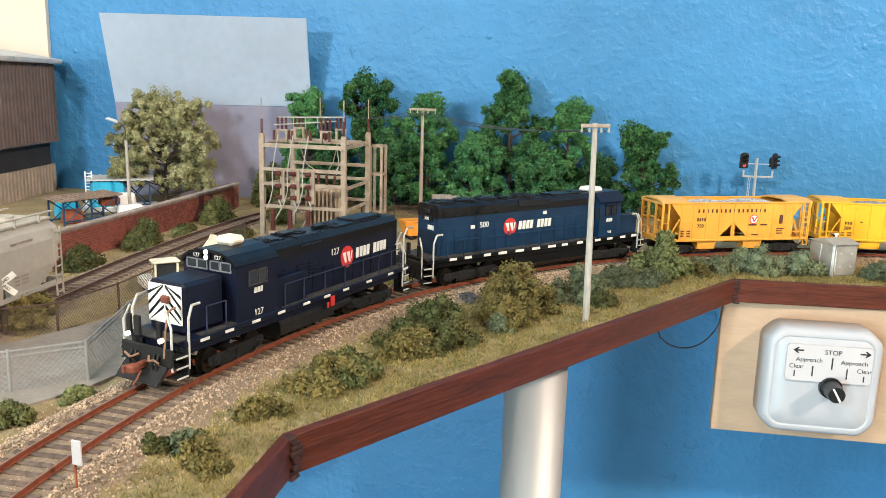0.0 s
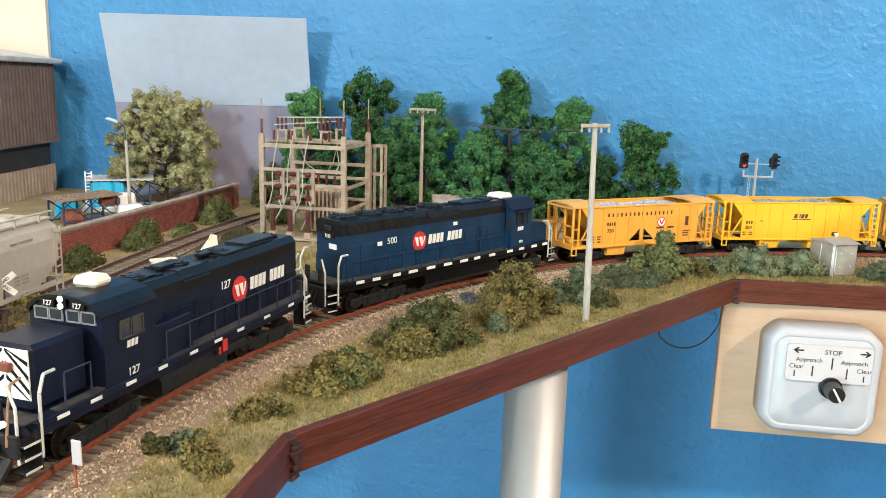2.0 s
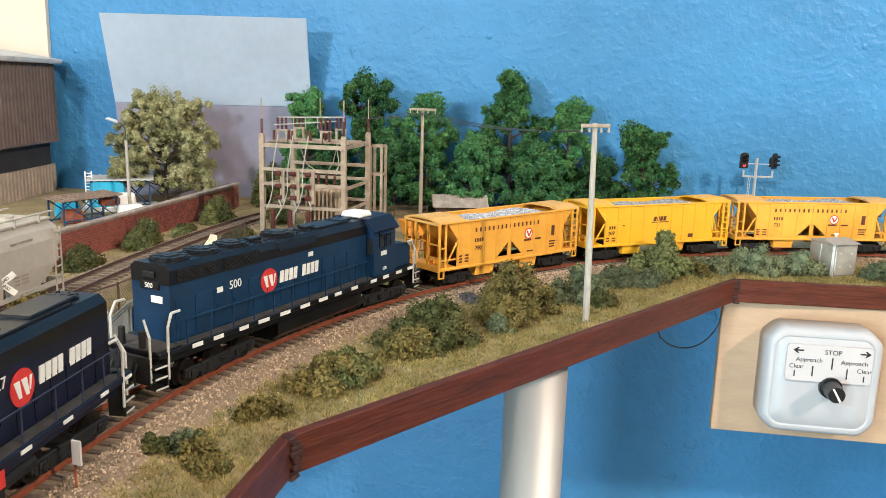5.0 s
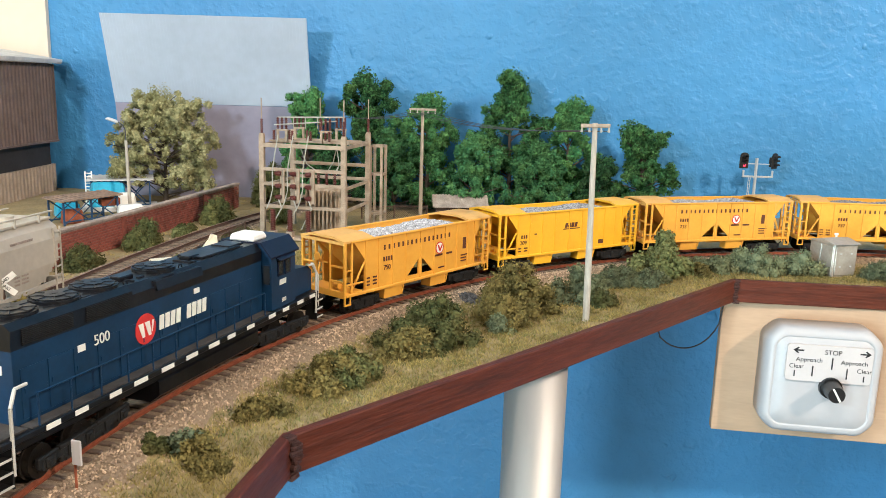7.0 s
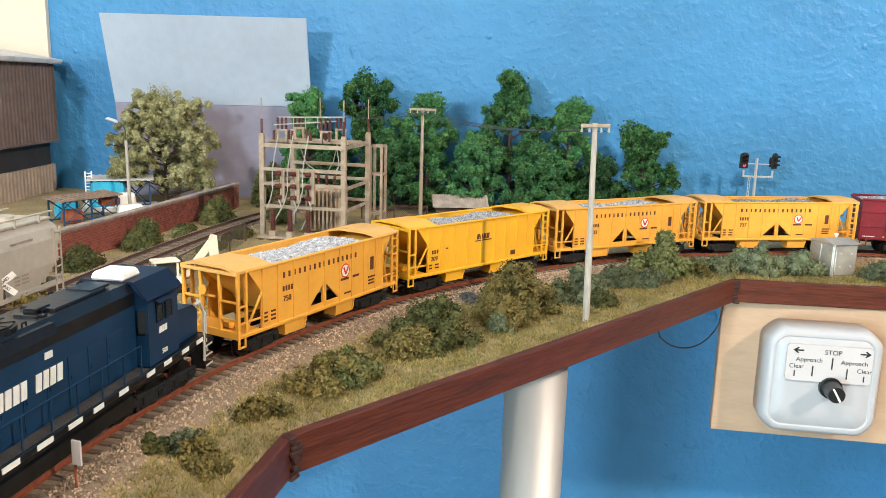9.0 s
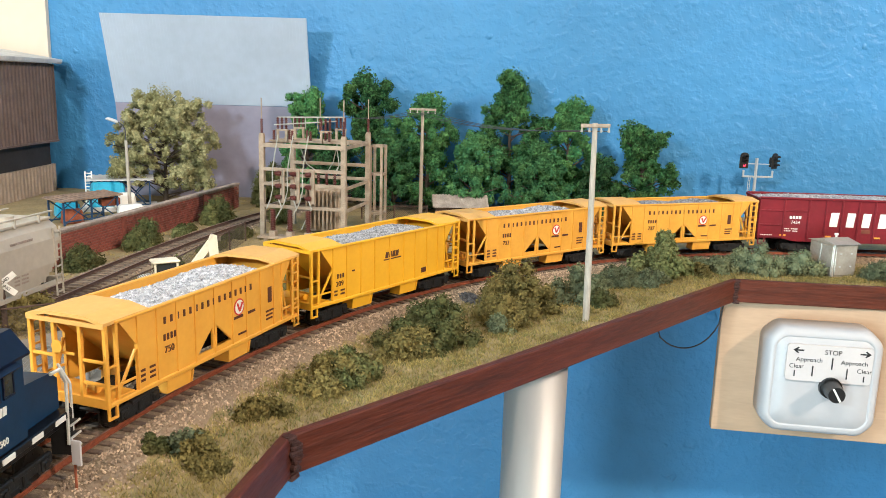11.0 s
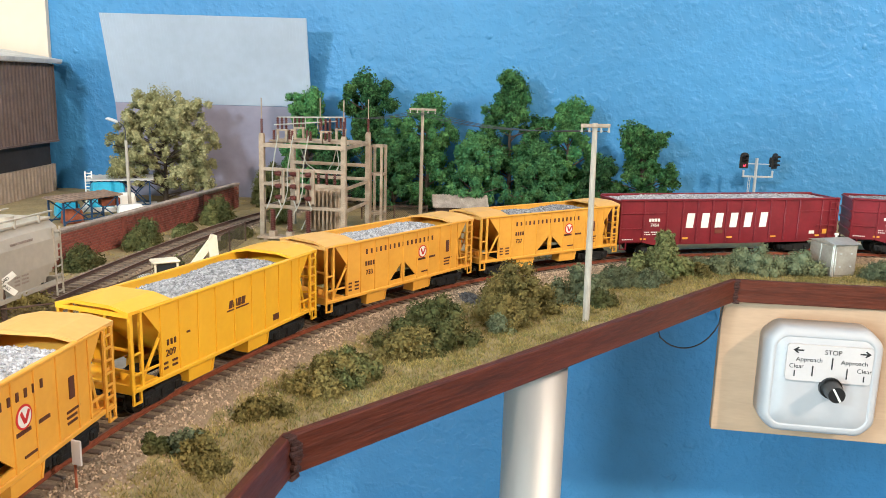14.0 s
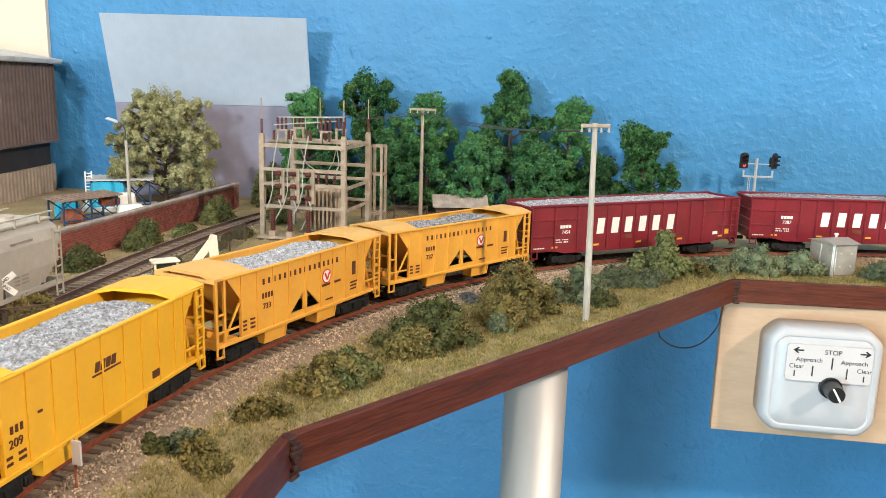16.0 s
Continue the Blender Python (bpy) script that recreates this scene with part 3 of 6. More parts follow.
    s.box(-10, 16.7, 13.6, 1.6, 0.6, 3.2, 0.2)
    part("fuel_filler", s, M_REDL, e)
    for x in (57.5, -57.5):
        truck(e, x, 2, 31.5, 5.8, M_FRAME)
    handrails(e, (78, 66), 20, 33, M_PALEB)
    handrails(e, (25, 10, -8, -26, -44, -60, -74, -84), 20, 32, M_PALEB)
    end_steps(e, 95, 1, M_FRAME, M_GRAB)
    end_steps(e, -92, -1, M_FRAME, M_GRAB)
    pl = Build()
    pl.box(97, 0, 14, 1.5, 30, 8, 0.4)
    pl.prism([(97, 9), (103, 3), (104, 3.6), (98, 10)], "y", -12.5, 12.5)
    part("pilot", pl, M_FRAME, e)
    for y in (-8, -5.5, 5.5, 8):
        part("brake_hose", Build().pipe([(98, y, 15), (99.6, y, 12), (99.3, y, 7)], 0.55), M_FRAME, e)
    for y, w, h in ((-7, 3.4, 9), (-12, 2.4, 9), (6, 2.6, 8)):
        part("platform_box", Build().box(95.5, y, 20.5 + h / 2, 2, w, h, 0.4), M_FRAME, e)
    for pts in ([(99, 3, 14), (101, 5, 12.5), (101, 8, 13.5), (100, 10, 12)], [(99, -3, 14), (101, -6, 12.5), (100.4, -10, 14)],
                [(88, 8, 33.5), (93, 9, 33), (96, 10.5, 26), (98, 11, 14)]):
        part("air_hose", Build().pipe(pts, 0.5), M_HOSET, e)
    bx = Build()
    bx.box(87.4, 1.5, 36, 2, 4, 3, 0.3)
    part("nose_box", bx, M_HOSE, e)
    for y in (-10, 10):
        l = Build()
        l.cyl((97.5, y, 21.6), (99.3, y, 21.6), 1.1, 14)
        part("ditch_light", l, M_LAMPW, e)
    hl = Build()
    hl.box(60.2, 0, 51.0, 1.4, 3.4, 5.4, 0.6)
    hd = part("headlight", hl, M_BLACK, e)
    for z in (49.8, 52.3):
        l = Build()
        l.cyl((60.6, 0, z), (61.4, 0, z), 1.15, 14)
        part("lens", l, M_LAMPW, hd)
    for y in (-6.5, 6.5):
        nb = Build()
        nb.box(60, y, 50.2, 0.8, 6, 2.8, 0.3)
        brd = part("number_board", nb, M_BLACK, e)
        m = Matrix.Translation((60.5 * MM, y * MM, 50.2 * MM)) @ Matrix(((0, 0, 1, 0), (1, 0, 0, 0), (0, 1, 0, 0), (0, 0, 0, 1)))
        part("number", text_mesh("127", 1.9, M_WHITE), M_WHITE, brd, at=m)
    ac = Build()
    ac.box(44, -1, 55.4, 10.5, 11, 4.4, 1.7)
    part("air_conditioner", ac, M_CREAMP, e, "cream air conditioner box on the cab roof")
    coupler(e, 101, 1, M_HOSE)
    coupler(e, -97, -1, M_FRAME)
    emblem(e, -35, 35, 11.3, 6.1)
    side_text("127", 3.6, -23.5, 11.4, 39.6, M_WHITE, e)
    side_text("127", 3.0, 44.5, 16.5, 22.8, M_WHITE, e)
    letter_bars(e, -43.6, 32.8, 11.3, 9, 2.7, 3.55, 5.8, 0.6, gaps=(4,), material=M_WHITE)
    letter_bars(e, 47.6, 32.4, 16.4, 3, 1.6, 2.1, 2.6, 0.3, material=M_WHITE)
    TRAIN.append((e, offset, 0.0575))


def make_sd(offset):
    """Six-axle locomotive that runs with its long hood ahead."""
    e = empty("locomotive", None, "blue and black six-axle diesel locomotive with three large roof fans", "locomotive", "train")
    b = Build()
    b.box(0, 0, 15.5, 206, 27, 5, 0.5)
    b.box(0, 0, 18.6, 208, 34, 2.6, 0.4)
    part("underframe", b, M_BLACK, e)
    d = Build()
    for sy in (-1, 1):
        d.box(18, sy * 13.8, 20.2, 146, 4.8, 0.5)
    d.box(98, 0, 20.2, 12, 30, 0.5)
    part("walkway", d, M_DECK, e, "dusty grey walkway")
    h = Build()
    h.prism([(11, 20.2), (11, 45), (-11, 45), (-11, 20.2)], "x", -56, 92)
    part("long_hood", h, M_BLUE, e)
    h = Build()
    h.prism([(11, 45), (11.4, 51.6), (8.6, 53.6), (-8.6, 53.6), (-11.4, 51.6), (-11, 45)], "x", 36, 92.2)
    h.prism([(11, 45), (11, 50), (8, 53.2), (-8, 53.2), (-11, 50), (-11, 45)], "x", -56, 36)
    h.prism([(12, 48.5), (11, 52.2), (-11, 52.2), (-12, 48.5)], "x", -8, 22)
    h.box(-30, 0, 53.6, 30, 13, 1.4, 0.3)
    h.box(-44, 0, 54.2, 12, 10, 1.2, 0.3)
    h.box(28, 0, 53.8, 8, 5, 2.4, 0.4)
    h.box(-15, 0, 53.9, 8, 5, 1.8, 0.4)
    part("hood_roof", h, M_BLACK, e, "black hood roof")
    for i in range(2):
        for sy in (-1, 1):
            g = Build()
            for j in range(9):
                g.box(77 - i * 28, sy * 11.5, 46.2 + j * 0.62, 22, 0.5, 0.35)
            part("radiator_grille", g, M_FRAME, e)
    for x in (81, 62, 43, 9):
        k = Build()
        fan(k, x, 0, 53.0, 8.6, 1.7)
        fan_spokes(part("roof_fan", k, M_BLACK, e), x, 0, 53.0, 8.6, 1.7)
    roof_clutter(e, -50, 88, 53.4, 8, 26, 4)
    for i in range(12):
        x = 84 - i * 11.4
        for sy in (-1, 1):
            dr = Build()
            dr.box(x, sy * 11.05, 30, 10.6, 0.55, 17, 0.12)
            door = part("hood_door", dr, M_BLUE, e)
            part("latch", Build().box(x + 4, sy * 11.4, 31, 0.5, 0.5, 1.6), M_BLUE, door)
    c = Build()
    prof = [(15.8, 20.2), (15.8, 46.5), (10.5, 53.0), (-10.5, 53.0), (-15.8, 46.5), (-15.8, 20.2)]
    c.prism(prof, "x", -80.5, -57)
    part("cab", c, M_BLUE, e)
    rf = Build()
    rf.prism([(16.4, 45.9), (16.6, 46.8), (10.8, 53.8), (-10.8, 53.8), (-16.6, 46.8), (-16.4, 45.9), (-10.5, 53), (10.5, 53)], "x", -83.5, -56)
    part("cab_roof", rf, M_NAVY, e)
    for sy in (-1, 1):
        for x0, w in ((-65.4, 4.8), (-72.4, 4.8)):
            g = Build()
            g.box(x0, sy * 15.9, 40.3, w, 0.5, 7.0)
            win = part("window", g, M_GLASS, e)
            f = Build()
            for dx in (-w / 2, w / 2):
                f.box(x0 + dx, sy * 16.1, 40.3, 0.6, 0.6, 7.4)
            f.box(x0, sy * 16.1, 44, w + 0.6, 0.6, 0.6)
            f.box(x0, sy * 16.1, 36.6, w + 0.6, 0.8, 0.6)
            part("window_frame", f, M_NAVY, win)
        fd = Build()
        fd.box(-56.6, sy * 13.4, 38, 0.6, 3, 9)
        part("window", fd, M_GLASS, e)
        vis = Build()
        vis.box(-69, sy * 17.0, 45.2, 15, 3, 0.5, rot=(sy * -22, 0, 0))
        part("sun_shade", vis, M_NAVY, e)
    n = Build()
    n.prism([(-80.4, 20.2), (-80.4, 35.4), (-99, 34), (-103, 31), (-103, 20.2)], "y", -13, 13)
    part("nose", n, M_BLUE, e)
    ac = Build()
    ac.box(-62.5, 0, 55.4, 14, 14, 3.4, 0.9, taper=(0.86, 0.86))
    part("air_conditioner", ac, M_WHITE, e, "white air conditioner box on the cab roof")
    for x in (83.3, 70.7, 54.2, 40.4, 24.6, 8.9, -6.6, -19.9, -35.7, -55, -68.4, -83.3, -96.5):
        for sy in (-1, 1):
            s = Build()
            s.box(x, sy * 17.1, 18.6, 7.6 if 30 > abs(x - 20) else 6, 0.4, 1.8)
            part("reflective_stripe", s, M_WHITE, e)
    t = Build()
    t.prism([(12, 14.5), (14.5, 13), (14.5, 7.5), (10, 4), (-10, 4), (-14.5, 7.5), (-14.5, 13), (-12, 14.5)], "x", -46, 27)
    part("fuel_tank", t, M_BLACK, e)
    for x in (66, -70):
        truck(e, x, 3, 20.5, 5.9, M_FRAME)
    handrails(e, (88, 74, 60, 46, 32, 18, 4, -10, -24, -38, -50), 20, 31, M_BLUE)
    end_steps(e, 105, 1, M_FRAME, M_GRAB)
    end_steps(e, -107, -1, M_FRAME, M_GRAB)
    for x in (106.5, -108.5):
        part("pilot", Build().box(x, 0, 12.5, 1.5, 29, 12, 0.4), M_FRAME, e)
    for y in (-7, -4, 4, 7):
        part("brake_hose", Build().pipe([(107, y, 15), (109, y, 11), (108.6, y, 6)], 0.5), M_FRAME, e)
        part("brake_hose", Build().pipe([(-109, y, 15), (-111, y, 11), (-110.6, y, 6)], 0.5), M_FRAME, e)
    for y in (-6, 6):
        part("platform_box", Build().box(103, y, 24, 2, 3, 8, 0.4), M_FRAME, e)
    nb = Build()
    nb.box(92.5, 0, 44.3, 0.8, 11, 3.4, 0.3)
    brd = part("number_board", nb, M_BLACK, e)
    m = Matrix.Translation((93.1 * MM, 0, 44.2 * MM)) @ Matrix(((0, 0, 1, 0), (1, 0, 0, 0), (0, 1, 0, 0), (0, 0, 0, 1)))
    part("number", text_mesh("500", 2.2, M_WHITE), M_WHITE, brd, at=m)
    hl = Build()
    hl.box(93, 0, 49, 1.2, 6.5, 3, 0.5)
    part("headlight", hl, M_FRAME, e)
    part("decal", Build().box(92.2, 3.5, 38.4, 0.4, 6.5, 3), M_WHITE, e)
    mark(e, 63.0, 11.3, 37.6, 3.6, 2.4, M_WHITE)
    mark(e, -3.6, 11.3, 42.6, 3.8, 2.2, M_WHITE)
    coupler(e, 109, 1, M_FRAME)
    coupler(e, -111, -1, M_FRAME)
    emblem(e, 29.5, 35.1, 11.4, 6.0)
    side_text("500", 3.8, 53.0, 11.4, 38.2, M_WHITE, e)
    side_text("500", 2.0, -68.5, 16.0, 23.5, M_WHITE, e)
    letter_bars(e, 21.6, 32.4, 11.4, 9, 2.7, 3.55, 5.8, 0.6, gaps=(4,), material=M_WHITE)
    letter_bars(e, -64.5, 31.6, 15.9, 3, 1.7, 2.2, 2.6, 0.3, material=M_WHITE)
    TRAIN.append((e, offset, 0.07))


def gravel_load(parent, x0, x1, half, zfun, seed, n):
    rnd = random.Random(seed)
    nx, ny = 36, 12
    verts, faces = [], []
    for i in range(nx + 1):
        for j in range(ny + 1):
            x, y = x0 + (x1 - x0) * i / nx, -half + 2 * half * j / ny
            verts.append((x * MM, y * MM, zfun(x, y) * MM))
    for i in range(nx):
        for j in range(ny):
            a = i * (ny + 1) + j
            faces.append((a, a + ny + 1, a + ny + 2, a + 1))

    def place(r):
        x, y = r.uniform(x0, x1), r.uniform(-half, half)
        return (x * MM, y * MM, zfun(x, y) * MM)
    v2, f2 = stones(int(n * 1.4), place, 0.00072, rnd)
    k = len(verts)
    return raw("gravel_load", verts + v2, faces + [tuple(a + k for a in f) for f in f2], M_LOAD, parent)


def make_hopper(number, offset, plain, seed):
    """Ballast hopper with open ends; plain: smooth sides without the triangular openings."""
    paint = M_YEL2 if plain else M_YEL
    label = ("bright yellow smooth-sided hopper car loaded with pale gravel" if plain else
             "yellow ballast hopper car with brown lettering and a gravel load")
    e = empty("hopper_car", None, label, "railcar", "train")
    for sy in (-1, 1):
        b = Build()
        y0, y1 = sorted((sy * 16.6, sy * 17.6))
        zb, zt = 12.6, 42.8
        if plain:
            b.prism([(-51.8, zb), (51.8, zb), (51.8, zt), (-51.8, zt)], "y", y0, y1)
        else:
            b.prism([(15.5, zb), (51.8, zb), (51.8, zt), (15.5, zt)], "y", y0, y1)
            b.prism([(-51.8, zb), (-9, zb), (-9, zt), (-51.8, zt)], "y", y0, y1)
            b.prism([(-9, zb), (15.5, zb), (15.5, 16), (-9, 16)], "y", y0, y1)
            b.prism([(15.5, 16), (15.5, zt), (5, zt), (5, 25.6)], "y", y0, y1)
            b.prism([(5, 16), (5, zt), (1.8, zt), (1.8, 16)], "y", y0, y1)
            b.prism([(1.8, 25.6), (1.8, zt), (-9, zt), (-9, 16)], "y", y0, y1)
        for s in (-1, 1):
            b.prism([(s * 51.8, zt), (s * 60.6, zt), (s * 51.8, 31.8)], "y", y0, y1)
        side = part("side_sheet", b.weld(), paint, e)
        for x in (51.2, 40.3, 28.5, 16.7, 3.4, -9.8, -20.8, -32.5, -44, -51.2):
            r = Build()
            r.box(x, sy * 17.85, (zb + zt) / 2, 0.9, 0.7, zt - zb, 0.15)
            part("rib", r, paint, side)
        r = Build()
        r.box(0, sy * 17.4, 43.2, 126, 2.0, 1.2, 0.3)
        r.box(0, sy * 17.5, 12.9, 134, 1.8, 1.8, 0.3)
        part("side_rail", r, paint, e)
    fl = Build()
    for s in (-1, 1):
        # slope sheets at the ends, hopper bottoms, end canopy
        fl.prism([(s * 60.5, 42.4), (s * 59.3, 42.4), (s * 26, 15), (s * 27.5, 14.4)], "y", -16.6, 16.6)
        fl.prism([(s * 27, 15), (s * 26, 14), (s * 2, 27), (s * 2, 28.5)], "y", -16.6, 16.6)
        fl.box(s * 60, 0, 13.4, 15, 33, 1.4, 0.2)
        fl.box(s * 67.2, 0, 13.4, 1.6, 36, 4.0, 0.3)
    part("slope_sheet", fl, paint, e)
    for s in (-1, 1):
        c = Build()
        c.prism([(17.9, 42.9), (17.9, 44.1), (9, 46.1), (-9, 46.1), (-17.9, 44.1), (-17.9, 42.9), (-9, 44.7), (9, 44.7)], "x", s * 44.5, s * 68.5)
        c.box(s * 68.1, 0, 42.8, 1.0, 35.4, 1.6)
        part("end_canopy", c, paint if plain else M_YELTOP, e)
        for sy in (-1, 1):
            for x, y in ((67.2, 17.2), (67.2, 6), (62.0, 17.2)):
                p = Build()
                p.box(s * x, sy * y, 28.2, 1.7 if x > 65 else 1.4, 1.5, 29.6, 0.2)
                part("end_post", p, paint, e)
            r = Build()
            r.box(s * 67.2, sy * 11.5, 29, 1.0, 11, 1.2, 0.2)
            r.box(s * 67.2, sy * 11.5, 20.5, 1.0, 11, 1.2, 0.2)
            r.box(s * 60, sy * 17.3, 19, 15, 0.9, 1.0, 0.2)
            r.box(s * 64.5, sy * 17.3, 27, 5, 0.9, 1.0, 0.2)
            r.pipe([(s * 52.2, sy * 17.2, 30), (s * 60, sy * 15, 14)], 0.7)
            part("end_rail", r, paint, e)
            st = Build()
            for dx in (-2, 2):
                st.box(s * 65.4 + dx, sy * 17.5, 9.8, 0.9, 0.9, 5)
            st.box(s * 65.4, sy * 17.5, 7.5, 5, 1.2, 0.9, 0.2)
            part("step", st, paint, e)
        la = Build()
        y = -s * 18.4
        for dx in (-2.6, 2.6):
            la.box(s * 62.6 + dx, y, 26.5, 0.7, 0.7, 32)
        for i in range(7):
            la.box(s * 62.6, y, 12.6 + i * 4.6, 5.6, 0.8, 0.7)
        part("ladder", la, paint, e)
        # handbrake pipes and cross bars inside the end cage
        hb = Build()
        hb.pipe([(s * 66, -8, 15), (s * 66, -8, 30), (s * 66, 2, 30)], 0.6)
        hb.cyl((s * 63, 3, 17), (s * 63, 9, 17), 2.0, 12)
        hb.cyl((s * 68, -4, 33), (s * 68.6, -4, 33), 2.4, 14)
        part("brake_gear", hb, paint, e)
    for x, k in ((26.5, 0.76), (-15.5, 0.76)):
        for sy in (-1, 1):
            ch = Build()
            ch.prism([(x - 11 * k, 5.6), (x + 10.5 * k, 5.6), (x + 10 * k, 10.5), (x + 8.5 * k, 12.6), (x - 8.5 * k, 12.6), (x - 10 * k, 10.5)], "y", *sorted((sy * 9, sy * 16.6)))
            ch.box(x, sy * 16.7, 11.4, 22 * k, 0.8, 1.0, 0.2)
            ch.box(x - 10.4 * k, sy * 16.8, 8.8, 0.8, 1.0, 6, 0.15, rot=(0, -15, 0))
            part("chute", ch, paint, e)
    u = Build()
    u.box(0, 0, 11.6, 134, 5, 4, 0.3)
    part("centre_sill", u, M_FRAME, e)
    for x in (48, -48):
        truck(e, x, 2, 20, 5.2, M_FRAME)
    coupler(e, 71.5, 1, M_FRAME)
    coupler(e, -71.5, -1, M_FRAME)
    gravel_load(e, -48, 48, 16.4, lambda x, y: 39.4 + 4.4 * math.exp(-((x + 22) / 20) ** 2) * (1 - (y / 19) ** 2) + 3.6 * math.exp(-((x - 22) / 20) ** 2) * (1 - (y / 19) ** 2)
                + 0.7 * noise.noise((x * 0.25 + seed, y * 0.25, seed)) - 0.5 * (abs(y) / 16.4) ** 3 - (1.2 if x < -44 else 0), seed, 2600)
    if plain:
        letter_bars(e, 7.5, 30.6, 17.75, 4, 2.2, 3.1, 3.4, 0.8, material=M_BROWN)
        mark(e, 0.8, 17.75, 29.6, 16, 0.6, M_BROWN)
        letter_bars(e, 48.0, 25.6, 17.75, 3, 1.0, 2.1, 2.4, material=M_BROWN)
        mark(e, 35, 17.75, 28, 2, 0.8, M_BROWN)
        mark(e, -29.5, 17.75, 17.6, 4.6, 3.0, M_BROWN)
    else:
        letter_bars(e, 36.2, 35.4, 17.75, 16, 1.15, 4.0, 2.8, gaps=(), material=M_BROWN)
        letter_bars(e, 36.6, 28.6, 17.75, 4, 1.0, 2.1, 2.6, material=M_BROWN)
        mark(e, -40.4, 17.75, 29.4, 3.0, 7.4, M_BROWN)
        letter_bars(e, -9.6, 24.5, 17.75, 8, 0.8, 1.05, 1.2, material=M_BROWN)
        letter_bars(e, -20.5, 24.5, 17.75, 7, 0.8, 1.05, 1.2, material=M_BROWN)
        for z in (17.4, 19.3, 21.2):
            letter_bars(e, -37, z, 17.75, 5 if z < 21 else 7, 0.9, 1.15, 0.8, material=M_BROWN)
        letter_bars(e, -14, 16.5, 17.75, 6, 0.8, 1.05, 0.8, material=M_BROWN)
    for z in (16.2, 18.2, 20.2)[: 3 if not plain else 2]:
        letter_bars(e, 51, z, 17.75, 8, 0.8, 1.15, 0.9, gaps=(3, 4), material=M_BROWN)
    side_text(number, 2.8, 46 if plain else 33.4, 17.8, 22.4 if plain else 24.6, M_BROWN, e)
    if not plain:
        em = Build()
        em.cyl((-15, 17.5, 29.6), (-15, 17.8, 29.6), 3.9, 28)
        disc = part("emblem", em, M_REDL, e, "small red and white round emblem")
        em = Build()
        em.cyl((-15, 17.6, 29.6), (-15, 17.9, 29.6), 3.2, 28)
        part("emblem_ring", em, M_WHITE, disc)
        em = Build()
        em.box(-14.2, 17.9, 29.6, 1.1, 0.3, 4.2, rot=(0, 25, 0))
        em.box(-16.2, 17.9, 29.6, 1.1, 0.3, 4.2, rot=(0, -30, 0))
        part("emblem_mark", em, M_REDL, disc)
    TRAIN.append((e, offset, 0.045))


